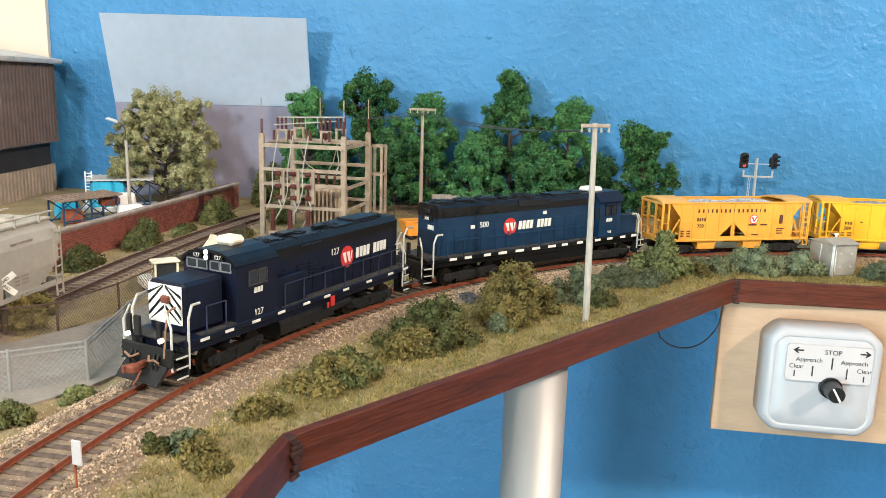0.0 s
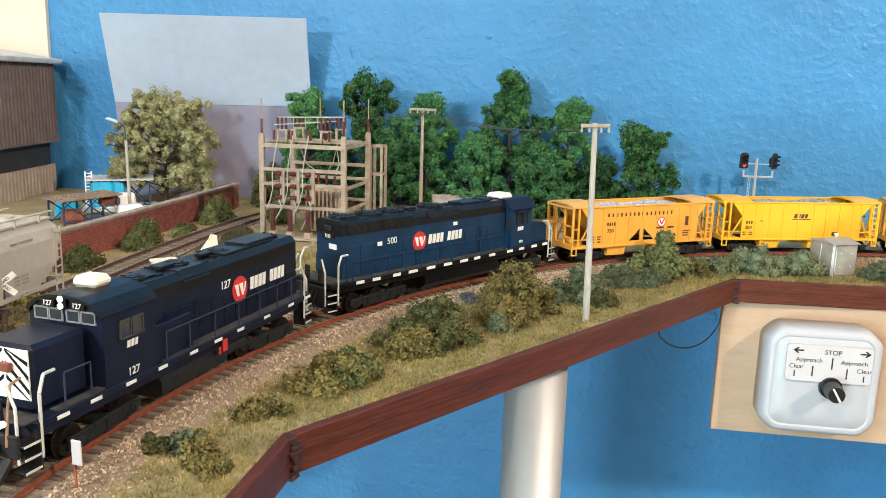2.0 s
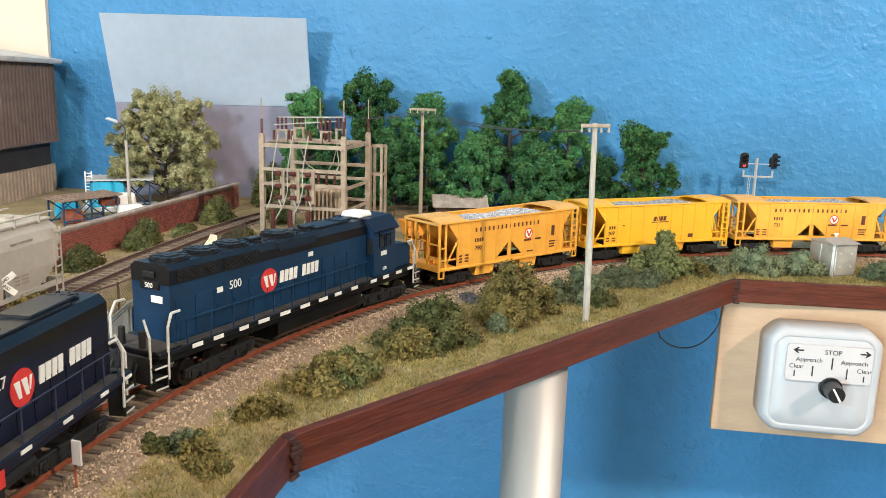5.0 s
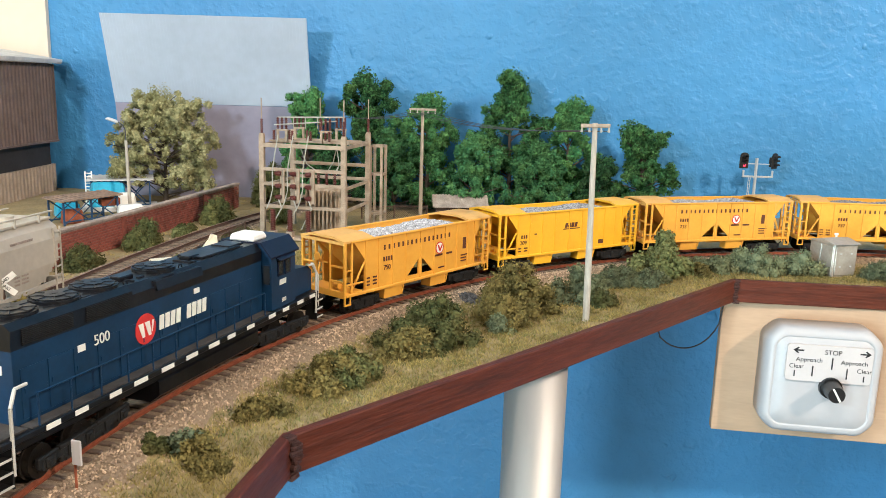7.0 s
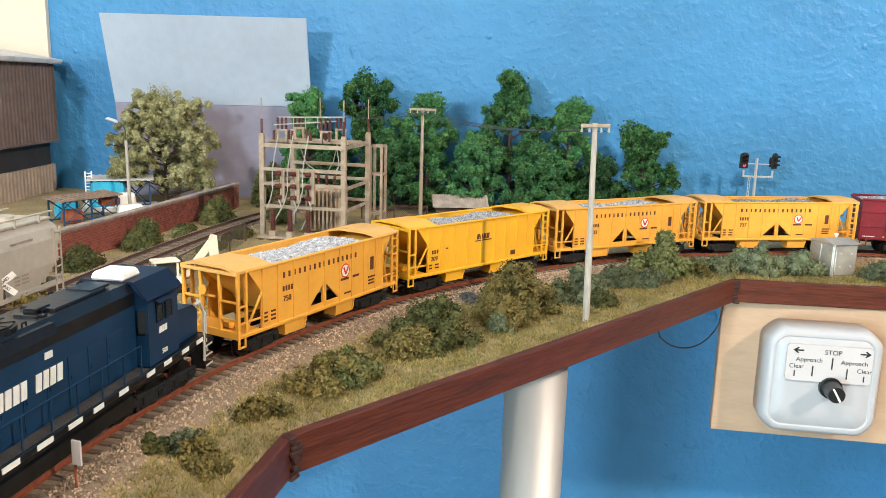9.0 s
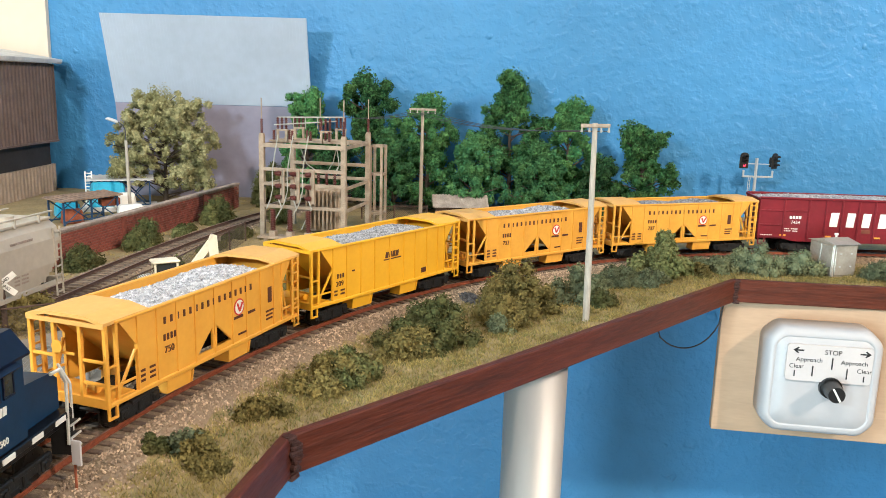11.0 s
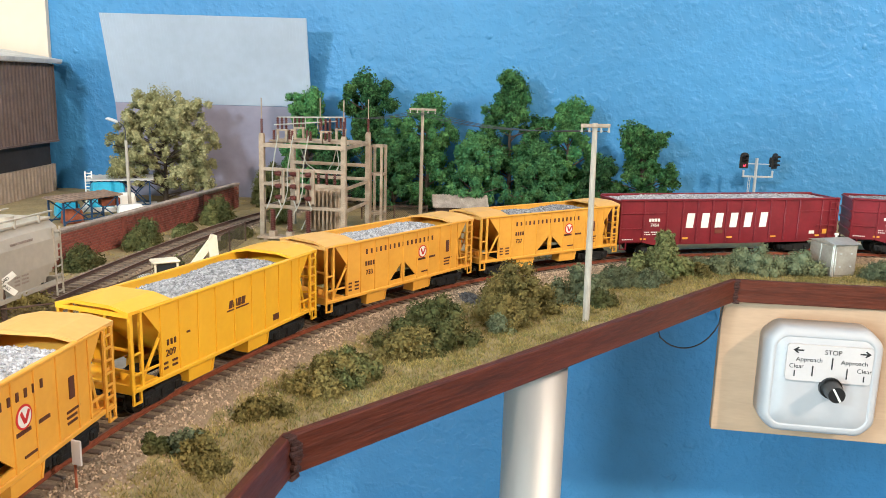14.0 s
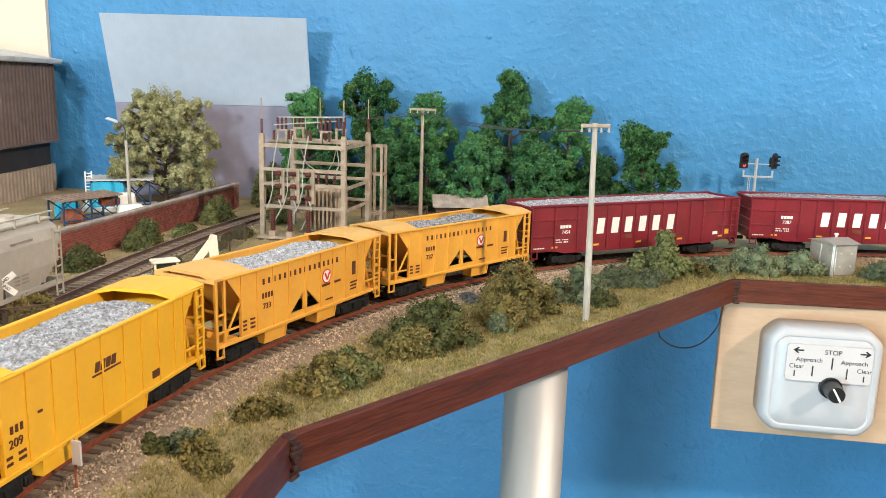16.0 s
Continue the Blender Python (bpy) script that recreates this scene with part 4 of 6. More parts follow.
def make_gondola(number, offset, seed):
    e = empty("gondola_car", None, "maroon high-sided gondola car with white block marks and gravel load", "railcar", "train")
    for sy in (-1, 1):
        b = Build()
        b.prism([(-100, 13.4), (-82, 13.4), (-70, 10.6), (70, 10.6), (82, 13.4), (100, 13.4), (100, 46), (-100, 46)], "y", *sorted((sy * 16.4, sy * 17.4)))
        side = part("side_sheet", b, M_RED, e)
        for x in (99.3, 79.4, 59.3, 45.6, 32.3, 19, 5.8, -7.6, -21, -34.7, -48.6, -62, -84, -99.3):
            r = Build()
            r.box(x, sy * 17.8, 29, 1.3, 1.0, 33, 0.2)
            part("rib", r, M_RED, side)
        r = Build()
        r.box(0, sy * 17.4, 46.4, 200, 2.6, 1.6, 0.4)
        for s in (-1, 1):
            for z in (36, 24):
                r.box(s * 89.5, sy * 17.8, z, 20, 0.9, 1.2, 0.2)
            r.box(s * (70 if s > 0 else 73), sy * 17.8, 36, 20, 0.9, 1.0, 0.2)
        part("side_rail", r, M_RED, e)
        for x in (83, 46, 6, -35, -78):
            y = Build()
            y.box(x - 4, sy * 17.7, 15.6, 5, 0.4, 1.3)
            part("reflector", y, M_YEL, e)
        for s in (-1, 1):
            st = Build()
            for dx in (-2.5, 2.5):
                st.box(s * 96 + dx, sy * 17.2, 10.5, 0.8, 0.8, 6)
            st.box(s * 96, sy * 17.2, 7.8, 6, 1.2, 0.8, 0.2)
            part("step", st, M_RED, e)
    en = Build()
    for s in (-1, 1):
        en.box(s * 99.5, 0, 29.5, 1.2, 34, 33, 0.3)
        for z in (20, 28, 36, 45.6):
            en.box(s * 100.5, 0, z, 1.6, 35, 1.6, 0.3)
    en.box(0, 0, 13.4, 199, 33, 2)
    part("end_sheet", en, M_RED, e)
    for s in (-1, 1):
        la = Build()
        y = -s * 18.6
        for dx in (-3, 3):
            la.box(s * 94 + dx, y, 28, 0.7, 0.7, 34)
        for i in range(7):
            la.box(s * 94, y, 14 + i * 4.8, 6.4, 0.8, 0.7)
        part("ladder", la, M_RED, e)
    for x0 in (42, 28.6, 16, 2.6, -10.6, -25):
        k = Build()
        k.prism([(x0, 23.8), (x0 - 6.4, 23.8), (x0 - 7.4, 35.6), (x0 - 0.9, 35.6)], "y", 17.3, 17.65)
        part("block_mark", k, M_WHITE, e)
    letter_bars(e, 74.6, 29.4, 17.5, 4, 1.9, 2.5, 2.4, material=M_WHITE)
    letter_bars(e, 78, 20.6, 17.5, 8, 0.9, 1.4, 0.8, gaps=(3,), material=M_WHITE)
    letter_bars(e, 78, 18.8, 17.5, 8, 0.9, 1.4, 0.8, gaps=(4,), material=M_WHITE)
    letter_bars(e, 97, 15, 17.5, 7, 0.9, 1.4, 0.8, material=M_WHITE)
    mark(e, -76, 17.5, 18.4, 5, 2.6, M_WHITE)
    side_text(number, 2.6, 69.5, 17.5, 26.4, M_WHITE, e)
    part("warning_plate", Build().box(-88, 17.9, 19, 4, 0.4, 4), M_YEL, e)
    part("warning_plate", Build().box(12, 17.6, 20.6, 7, 0.4, 3), M_HOSE, e)
    u = Build()
    u.box(0, 0, 10.5, 190, 6, 4, 0.3)
    part("centre_sill", u, M_FRAME, e)
    for x in (66, -66):
        truck(e, x, 2, 20, 5.2, M_FRAME)
    coupler(e, 103, 1, M_FRAME)
    coupler(e, -103, -1, M_FRAME)
    gravel_load(e, -97, 97, 16.2, lambda x, y: 44.6 + 2.6 * math.cos(y / 16.2 * 1.2) * (1 - (abs(x) / 97) ** 8) + 0.6 * noise.noise((x * 0.12, y * 0.2, seed)), seed, 3600)
    TRAIN.append((e, offset, 0.066))


make_gp(-0.0405)
make_sd(0.182)
make_hopper("750", 0.3771, False, 11)
make_hopper("209", 0.5279, True, 12)
make_hopper("733", 0.6766, False, 13)
make_hopper("737", 0.8253, False, 14)
make_gondola("7454", 1.0034, 15)
make_gondola("7387", 1.2215, 16)
# ---------------------------------------------------------------- scenery materials
M_BRICK = mat("red_brick", (0.28, 0.075, 0.052), 0.85, var=0.25, scale=250, rand=0.35, bump=0.3)
M_MORTAR = mat("grey_pink_mortar", (0.30, 0.20, 0.17), 0.95, var=0.2, scale=200)
M_COPING = mat("weathered_coping", (0.36, 0.29, 0.25), 0.85, var=0.2, scale=120, bump=0.2)
M_CONC = mat("pale_concrete", (0.33, 0.29, 0.25), 0.9, colour2=(0.20, 0.175, 0.145), scale=55, fine=0.4, bump=0.3)
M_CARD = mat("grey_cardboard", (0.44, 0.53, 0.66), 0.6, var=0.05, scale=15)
# the same card below its fold, shade painted in as darker mauve-grey
M_CARD_SHADE = mat("shaded_cardboard", (0.28, 0.27, 0.36), 0.8, var=0.1, scale=15)
M_CLADB = mat("brown_grey_cladding", (0.165, 0.118, 0.105), 0.6, var=0.12, scale=60)
M_CLADG = mat("warm_grey_cladding", (0.40, 0.32, 0.26), 0.6, var=0.12, scale=60)
M_DARK = mat("dark_recess_paint", (0.035, 0.032, 0.032), 0.7, var=0.2, scale=60)
M_ROOFG = mat("light_grey_roof", (0.58, 0.58, 0.57), 0.6, var=0.1, scale=40)
M_ROOFB = mat("brown_tiled_roof", (0.29, 0.20, 0.15), 0.8, var=0.2, scale=150)
M_ROOFW = mat("weathered_pale_roof_sheet", (0.42, 0.36, 0.31), 0.8, var=0.2, scale=110)
M_STEELB = mat("blue_steelwork", (0.014, 0.06, 0.14), 0.55, var=0.15, scale=100)
M_TARP = mat("bright_blue_plastic", (0.03, 0.40, 0.62), 0.4, var=0.1, scale=60)
M_CRATE = mat("red_brown_crate", (0.30, 0.08, 0.035), 0.8, var=0.25, scale=150)
M_SUB = mat("cream_substation_plastic", (0.40, 0.315, 0.235), 0.6, var=0.18, scale=120)
M_INSUL = mat("brown_insulator", (0.10, 0.022, 0.018), 0.3, var=0.2, scale=200)
M_CABLE = mat("grey_cable", (0.42, 0.42, 0.38), 0.6, var=0.1, scale=200)
M_WIRE = mat("dark_line_wire", (0.05, 0.055, 0.06), 0.6, var=0.1, scale=200)
M_POLE = mat("weathered_grey_pole", (0.38, 0.32, 0.25), 0.8, var=0.15, scale=100, stretch=(6, 6, 1))
M_PALEPOLE = mat("pale_concrete_pole", (0.44, 0.41, 0.355), 0.75, var=0.12, scale=100, stretch=(6, 6, 1))
M_MESHD = mat("rusty_chain_link", (0.13, 0.10, 0.075), 0.7, 0.3, var=0.2, scale=200)
M_MESHP = mat("galvanised_chain_link", (0.34, 0.33, 0.31), 0.5, 0.3, var=0.1, scale=200)
M_SIGN = mat("white_sign_face", (0.82, 0.81, 0.77), 0.5, var=0.04, scale=100)
M_INK = mat("black_print", (0.02, 0.02, 0.022), 0.5, var=0.1, scale=100)
M_TIMBER = mat("dark_timber_post", (0.10, 0.06, 0.045), 0.85, var=0.2, scale=150)
M_RELAY = mat("grey_relay_cabinet", (0.44, 0.41, 0.36), 0.3, 0.25, var=0.15, scale=80, colour2=(0.30, 0.27, 0.23))
M_SIGNAL = mat("black_signal_head", (0.012, 0.012, 0.013), 0.5, var=0.2, scale=200)
M_SILVER = mat("silver_paint", (0.60, 0.61, 0.62), 0.4, 0.4, var=0.08, scale=200)
M_REDLED = mat("lit_red_signal_lens", (0.8, 0.05, 0.04), 0.3, emit=(1.0, 0.03, 0.06, 5.0))
M_ALU = mat("brushed_aluminium_leg", (0.66, 0.64, 0.62), 0.55, 0.55, var=0.04, scale=20, stretch=(1, 1, 0.1))
M_PLY = mat("pale_plywood", (0.47, 0.32, 0.21), 0.6, var=0.07, scale=14, stretch=(1, 1, 6), fine=0.1)
M_PLAST = mat("white_switch_plastic", (0.43, 0.43, 0.45), 0.35, var=0.02, scale=30)
M_LABEL = mat("printed_label", (0.54, 0.51, 0.51), 0.3, var=0.02, scale=50)
M_KNOB = mat("black_knob", (0.012, 0.012, 0.013), 0.35, var=0.1, scale=100)
M_HOPG = mat("pale_grey_hopper_paint", (0.46, 0.41, 0.34), 0.5, var=0.08, scale=40, bump=0.05)
M_ORANGE = mat("orange_machine_paint", (0.75, 0.28, 0.03), 0.5, var=0.1, scale=80)
M_VEST = mat("orange_moulded_plastic", (0.75, 0.17, 0.03), 0.6, var=0.15, scale=200)


def V3(x, y, z=0.0):
    return Matrix.Translation((x, y, z))


def turned(x, y, z, deg):
    return V3(x, y, z) @ Matrix.Rotation(radians(deg), 4, "Z")


# ---------------------------------------------------------------- bent card against the wall
def make_card():
    w = 225
    e = empty("card_sheet", V3(-0.268, 0, 0), "bent sheet of grey corrugated cardboard standing against the blue wall", "cardboard")
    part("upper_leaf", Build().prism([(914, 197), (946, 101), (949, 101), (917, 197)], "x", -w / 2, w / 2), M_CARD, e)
    # lower leaf takes the darkened colour that stands in for its shade
    part("lower_leaf", Build().prism([(946.3, 100.6), (962, -9), (965, -9), (949.3, 100.6)], "x", -w / 2, w / 2), M_CARD_SHADE, e, "lower leaf of the card, coloured mauve-grey for its shade")
    n = 62
    for i in range(n):
        x = -w / 2 + (i + 0.5) * w / n
        part("flute", Build().prism([(913.9, 196.5), (945.9, 101.5), (945.72, 101.5), (913.72, 196.5)], "x", x - 0.8, x + 0.8), M_CARD, e)


make_card()


# ---------------------------------------------------------------- factory building
def corrugated(b, y0, y1, z0, z1, x, pitch):
    """Ribbed sheet that faces +x."""
    n = int((y1 - y0) / pitch)
    out = []
    for i in range(n):
        y = y0 + i * pitch
        out += [(x, y), (x, y + pitch * 0.45), (x + 1.5, y + pitch * 0.55), (x + 1.5, y + pitch * 0.9)]
    out += [(x, y1), (x - 3, y1), (x - 3, y0)]
    b.prism(out, "z", z0, z1)


def make_factory():
    e = empty("factory_building", V3(-0.469, 0.0, 0.0), "tall factory building with brown and grey corrugated cladding", "building")
    y0, y1 = 845, 984
    mid, run = (y0 + y1) / 2, y1 - y0
    for nm, z0, z1, x, m in (("lower_cladding", -9, 24.2, -3, M_CLADG), ("upper_cladding", 52.6, 142, 0, M_CLADB)):
        b = Build()
        corrugated(b, y0, y1, z0, z1, x, 7.6)
        part(nm, b, m, e)
        c = Build()
        c.box(-90 + x - 3.2, mid, (z0 + z1) / 2, 180, run, z1 - z0)
        part("wall", c, m, e)
    b = Build()
    b.box(-96, mid - 2, 38.4, 180, run - 6, 28.4)
    part("window_band", b, M_DARK, e)
    t = Build()
    t.box(2, mid, 52.2, 2.4, run + 2, 2)
    t.box(1, y1 + 0.5, 97, 2, 1.6, 90)
    part("trim", t, M_CLADB, e)
    r = Build()
    r.prism([(9, 144), (9, 147.4), (-95, 163), (-190, 147.4), (-190, 144), (-95, 159)], "y", y0 - 8, y1 + 9)
    part("roof", r, M_ROOFG, e, "light grey pitched roof")
    g = Build()
    g.box(7, mid, 143.6, 3, run + 16, 2.4, 0.5)
    part("gutter", g, M_ROOFG, e)


make_factory()


# ---------------------------------------------------------------- brick wall
BW0, BW1 = Vector((-0.318, 0.38, 0)), Vector((-0.228, 0.89, 0))


def make_brick_wall():
    d = BW1 - BW0
    L = d.length / MM
    e = empty("brick_wall", V3(BW0.x, BW0.y, 0) @ Matrix.Rotation(math.atan2(d.y, d.x), 4, "Z"),
              "red brick boundary wall with a weathered stone coping", "wall")
    b = Build()
    b.box(L / 2, 0, 4, L, 3.4, 25)
    part("core", b, M_MORTAR, e)
    c = Build()
    n = 14
    for i in range(n):
        c = Build()
        c.box(L * (i + 0.5) / n, 0, 17.6, L / n - 0.3, 6.2, 2.4, 0.4)
        part("coping", c, M_COPING, e)
    for x in (L * 0.28, L * 0.56, L * 0.84):
        p = Build()
        p.box(x, 0, 4.2, 6, 5.6, 25, 0.3)
        part("pier", p, M_BRICK, e)
    return e, L


brick_wall, BWL = make_brick_wall()


def lay_bricks():
    """Bricks of the side that is seen: the nearest 300 as pieces, the rest joined."""
    me = Build().box(0, 0, 0, 4.4, 0.9, 1.75).mesh("brick", M_BRICK)
    rnd = random.Random(8)
    rest = Build()
    count = 0
    rows = 11
    cols = int(BWL / 4.7)
    for i in range(cols):
        for r in range(rows):
            x = 3 + i * 4.7 + (2.35 if r % 2 else 0)
            z = -7 + r * 2.12
            if x > BWL - 3:
                continue
            dy = rnd.uniform(-0.12, 0.12)
            if 170 < x < 300 and count < 300:
                o = new("brick", me)
                o.parent = brick_wall
                o.matrix_basis = V3(x * MM, (-1.75 + dy) * MM, z * MM)
                count += 1
            else:
                rest.box(x, -1.75 + dy, z, 4.4, 0.9, 1.75)
    tagged(part("brickwork", rest, M_BRICK, brick_wall), kind="stuff")


# ---------------------------------------------------------------- sheds and yard goods behind the wall
def truss_shed(x, y, z, deg, L, W, H, roofm, label, tilt=0.0):
    e = empty("open_shed", turned(x, y, z, deg), label, "shed")
    for sx in (-1, 0, 1):
        for sy in (-1, 1):
            b = Build()
            b.box(sx * L * 0.46, sy * W * 0.44, H / 2, 1.4, 1.4, H)
            part("post", b, M_STEELB, e)
    for sy in (-1, 1):
        for a, c in ((-1, 0), (0, 1)):
            for z0, z1 in ((0.5, H - 0.5), (H - 0.5, 0.5)):
                part("brace", Build().pipe([(a * L * 0.46, sy * W * 0.44, z0), (c * L * 0.46, sy * W * 0.44, z1)], 0.6, 4), M_STEELB, e)
        part("beam", Build().box(0, sy * W * 0.44, H - 0.7, L * 0.94, 1.3, 1.4), M_STEELB, e)
        part("beam", Build().box(0, sy * W * 0.44, H * 0.15, L * 0.94, 1.2, 1.2), M_STEELB, e)
    r = Build()
    n = int(L / 3)
    for i in range(n):
        xx = -L * 0.53 + (i + 0.5) * L * 1.06 / n
        r.box(xx, 0, H + 1 + (0.4 if i % 2 else 0), L * 1.06 / n, W * 1.15, 1.2, rot=(tilt, 0, 0))
    part("roof", r, roofm, e)
    return e


truss_shed(-0.347, 0.775, -0.008, 62, 66, 24, 23, M_ROOFB, "open blue steel shed with a brown sheet roof", 4)
truss_shed(-0.345, 0.862, -0.008, 20, 62, 30, 31, M_ROOFG, "open blue steel shelter with a pale grey roof", 3)


def make_yard_slab():
    b = Build()
    b.box(0, 0, 1.5, 74, 40, 5, 0.4)
    tagged(part("pavement", b, M_ROOFG, at=turned(-0.345, 0.858, -0.008, 20)), "pale concrete slab under the steel shelter", "pavement", kind="structure")


make_yard_slab()


def make_yard_goods():
    e = empty("crate", turned(-0.333, 0.80, 0.004, 40), "red-brown open crate on the shed platform", "crate")
    for y in (-5, 5):
        part("side", Build().box(0, y, 4, 18, 1, 7, 0.2), M_CRATE, e)
    for x in (-8.5, 8.5):
        part("side", Build().box(x, 0, 4, 1, 10, 7, 0.2), M_CRATE, e)
    part("base", Build().box(0, 0, 0.6, 17, 10, 1.2), M_CRATE, e)
    for x, y, m, sx, sy, sz, lab in ((-0.354, 0.848, M_TARP, 36, 18, 26, "bright blue plastic cover over yard goods"),
                                     (-0.312, 0.80, M_SIGN, 26, 12, 14, "white wrapped pallet load behind the brick wall"),
                                     (-0.352, 0.76, M_CRATE, 20, 12, 14, "stack of red-brown timber under the shed"),
                                     (-0.335, 0.845, M_SIGN, 22, 12, 15, "white wrapped pallet load behind the brick wall"),
                                     (-0.375, 0.80, M_TARP, 24, 18, 14, "bright blue plastic cover over yard goods")):
        b = Build()
        b.box(0, 0, sz / 2, sx, sy, sz, 1.6, taper=(0.86, 0.8))
        for i in range(3):
            b.box((i - 1) * sx * 0.3, 0, sz * 0.5, 0.9, sy * 1.0, sz * 0.96, 0.2, taper=(1, 0.83))
        tagged(part("pallet_load", b, m, at=turned(x, y, -0.0045 if y > 0.84 else -0.0085, 35)), lab, "pallet load")
    e = empty("ladder", turned(-0.372, 0.845, -0.008, 10), "white plastic ladder standing upright in the yard", "ladder")
    for x in (-3.2, 3.2):
        part("stile", Build().box(x, 0, 20, 1.1, 1.1, 40), M_SIGN, e)
    for i in range(11):
        part("rung", Build().box(0, 0, 3 + i * 3.5, 6, 0.8, 0.9), M_SIGN, e)


make_yard_goods()


def make_street_lamp():
    e = empty("street_lamp", V3(-0.320, 0.82, -0.008), "pale yard lamp with a curved arm and oval head", "street lamp")
    part("pole", Build().cyl((0, 0, 0), (-1.2, 0, 75), 1.9, 10, 1.5), M_PALEPOLE, e)
    part("arm", Build().pipe([(-1.2, 0, 75), (-1.4, 0, 86), (-3.5, 0, 90), (-8, 0, 93)], 0.6), M_WIRE, e)
    h = Build()
    h.box(-14, 0, 95, 14, 5.5, 3, 1.2, rot=(0, 18, 0), taper=(0.7, 0.7))
    part("lamp_head", h, M_SILVER, e)


make_street_lamp()


# ---------------------------------------------------------------- substation
def insulator(b, x, y, z, h, r):
    n = max(3, int(h / 1.5))
    b.cyl((x, y, z), (x, y, z + h), r * 0.6, 8)
    for i in range(n):
        zz = z + (i + 0.5) * h / n
        b.cyl((x, y, zz - 0.35), (x, y, zz + 0.35), r, 10, r * 0.8)


def make_substation():
    e = empty("substation", turned(-0.1625, 0.722, -0.008, -12), "cream lattice substation frame with brown insulators and grey cables", "substation")
    W, D, H = 76, 70, 91
    for x in (0, W):
        for y in (0, D):
            b = Build()
            b.box(x, y, H / 2, 4.6, 4.0, H, 0.4)
            for z in (14, 34, 50, 64, 80):
                b.box(x, y, z, 5.4, 4.8, 1.0, 0.2)
            b.box(x, y, H + 0.5, 4.0, 3.4, 1.6, 0.3)
            part("post", b, M_SUB, e)
    for y in (0, D):
        for z, h in ((82, 3.4), (61, 2.8), (48, 2.8), (28, 2.6)):
            b = Build()
            b.box(W / 2, y + 1.6, z, W, 1.2, h, 0.2)
            b.box(W / 2, y - 1.6, z, W, 1.2, h, 0.2)
            part("beam", b, M_SUB, e)
    for x in (0, W):
        for z in (82, 46, 26):
            b = Build()
            b.box(x, D / 2, z, 1.6, D, 3.0, 0.2)
            part("beam", b, M_SUB, e)
    for y in (16, 33, 50):
        b = Build()
        b.box(W / 2, y, 85, W, 3, 1.6, 0.2)
        part("top_beam", b, M_SUB, e)
    # stub frames and rods over the top
    for x in (14, 55):
        for y in (12, 52):
            b = Build()
            for dx in (-4, 4):
                b.box(x + dx, y, 90, 2, 2, 10)
            b.box(x, y, 95, 11, 2.6, 1.4)
            part("stub_frame", b, M_SUB, e)
            for dx in (-4, 0, 4):
                k = Build()
                insulator(k, x + dx, y, 96, 10, 1.5)
                part("insulator", k, M_INSUL, e)
    for x, y in ((-0.0, 0), (W, 0), (W, D), (28, D)):
        k = Build()
        insulator(k, x, y, H, 14, 1.5)
        ins = part("insulator", k, M_INSUL, e)
        part("rod", Build().cyl((x, y, H + 12), (x, y, H + 32), 0.5, 6), M_SUB, ins)
    for i in range(7):
        k = Build()
        insulator(k, 8 + i * 8.6, 8 + (i % 2) * 14, 86.5, 8.5, 1.6)
        part("insulator", k, M_INSUL, e)
    for x in (20, 34, 48):
        b = Build()
        b.box(x, -2.6, 47, 4.2, 2, 30, 0.3)
        part("switch_board", b, M_SUB, e)
        for z in (37, 47, 58):
            k = Build()
            k.cyl((x - 5, -4.5, z), (x - 0.5, -4.5, z), 1.9, 10)
            k.cyl((x - 6, -4.5, z), (x - 4.5, -4.5, z), 1.5, 10)
            k.cyl((x - 2.6, -5.8, z), (x - 2.6, -3, z), 2.2, 10)
            part("insulator", k, M_INSUL, e)
        c = Build()
        c.pipe([(x - 2, -6, 92), (x - 4, -8, 78), (x - 7, -8, 60), (x - 7, -8, 44), (x - 10, -7, 34), (x - 14, -6, 26)], 0.55, 5)
        c.pipe([(x - 3, -5, 36), (x + 1, -7, 28), (x - 4, -9, 18), (x - 8, -8, 10)], 0.55, 5)
        part("cable", c, M_CABLE, e)
    for x in (14, 30, 47):
        k = Build()
        insulator(k, x, -10, 8, 19, 2.7)
        part("insulator", k, M_INSUL, e)
        part("pedestal", Build().box(x, -10, 4, 6, 6, 8, 0.3), M_SUB, e)
    b = Build()
    for i in range(5):
        b.box(32, -16 + i * 3.4, 2.2, 60, 3, 1.4, 0.2)
    b.box(10, -9, 0.8, 3, 18, 1.6)
    b.box(54, -9, 0.8, 3, 18, 1.6)
    part("timber_platform", b, M_SUB, e)
    # transformer behind the frame
    tf = part("transformer", Build().box(44, 44, 22, 34, 22, 42, 0.8), M_SUB, e)
    for i in range(8):
        part("cooling_fin", Build().box(30 + i * 4, 31, 22, 1.4, 5, 36, 0.3), M_SUB, tf)
    for x in (36, 44, 52):
        k = Build()
        insulator(k, x, 44, 43, 12, 1.8)
        part("insulator", k, M_INSUL, e)
    c = Build()
    c.pipe([(36, 44, 55), (30, 30, 64), (26, 20, 84)], 0.5, 5)
    c.pipe([(44, 44, 55), (52, 40, 66), (60, 30, 84)], 0.5, 5)
    c.pipe([(52, 44, 55), (58, 52, 70), (56, 58, 84)], 0.5, 5)
    c.pipe([(62, 20, 84), (64, 22, 66), (60, 26, 56)], 0.5, 5)
    c.pipe([(12, 0, 100), (28, 20, 101), (55, 40, 103)], 0.6, 5)
    for x in (20, 30, 40, 50):
        c.pipe([(x, 16 + x * 0.4, 96), (x, 16 + x * 0.4, 106)], 0.4, 5)
    c.pipe([(10, 12, 106), (60, 48, 106.5)], 0.7, 6)
    part("cable", c, M_CABLE, e)
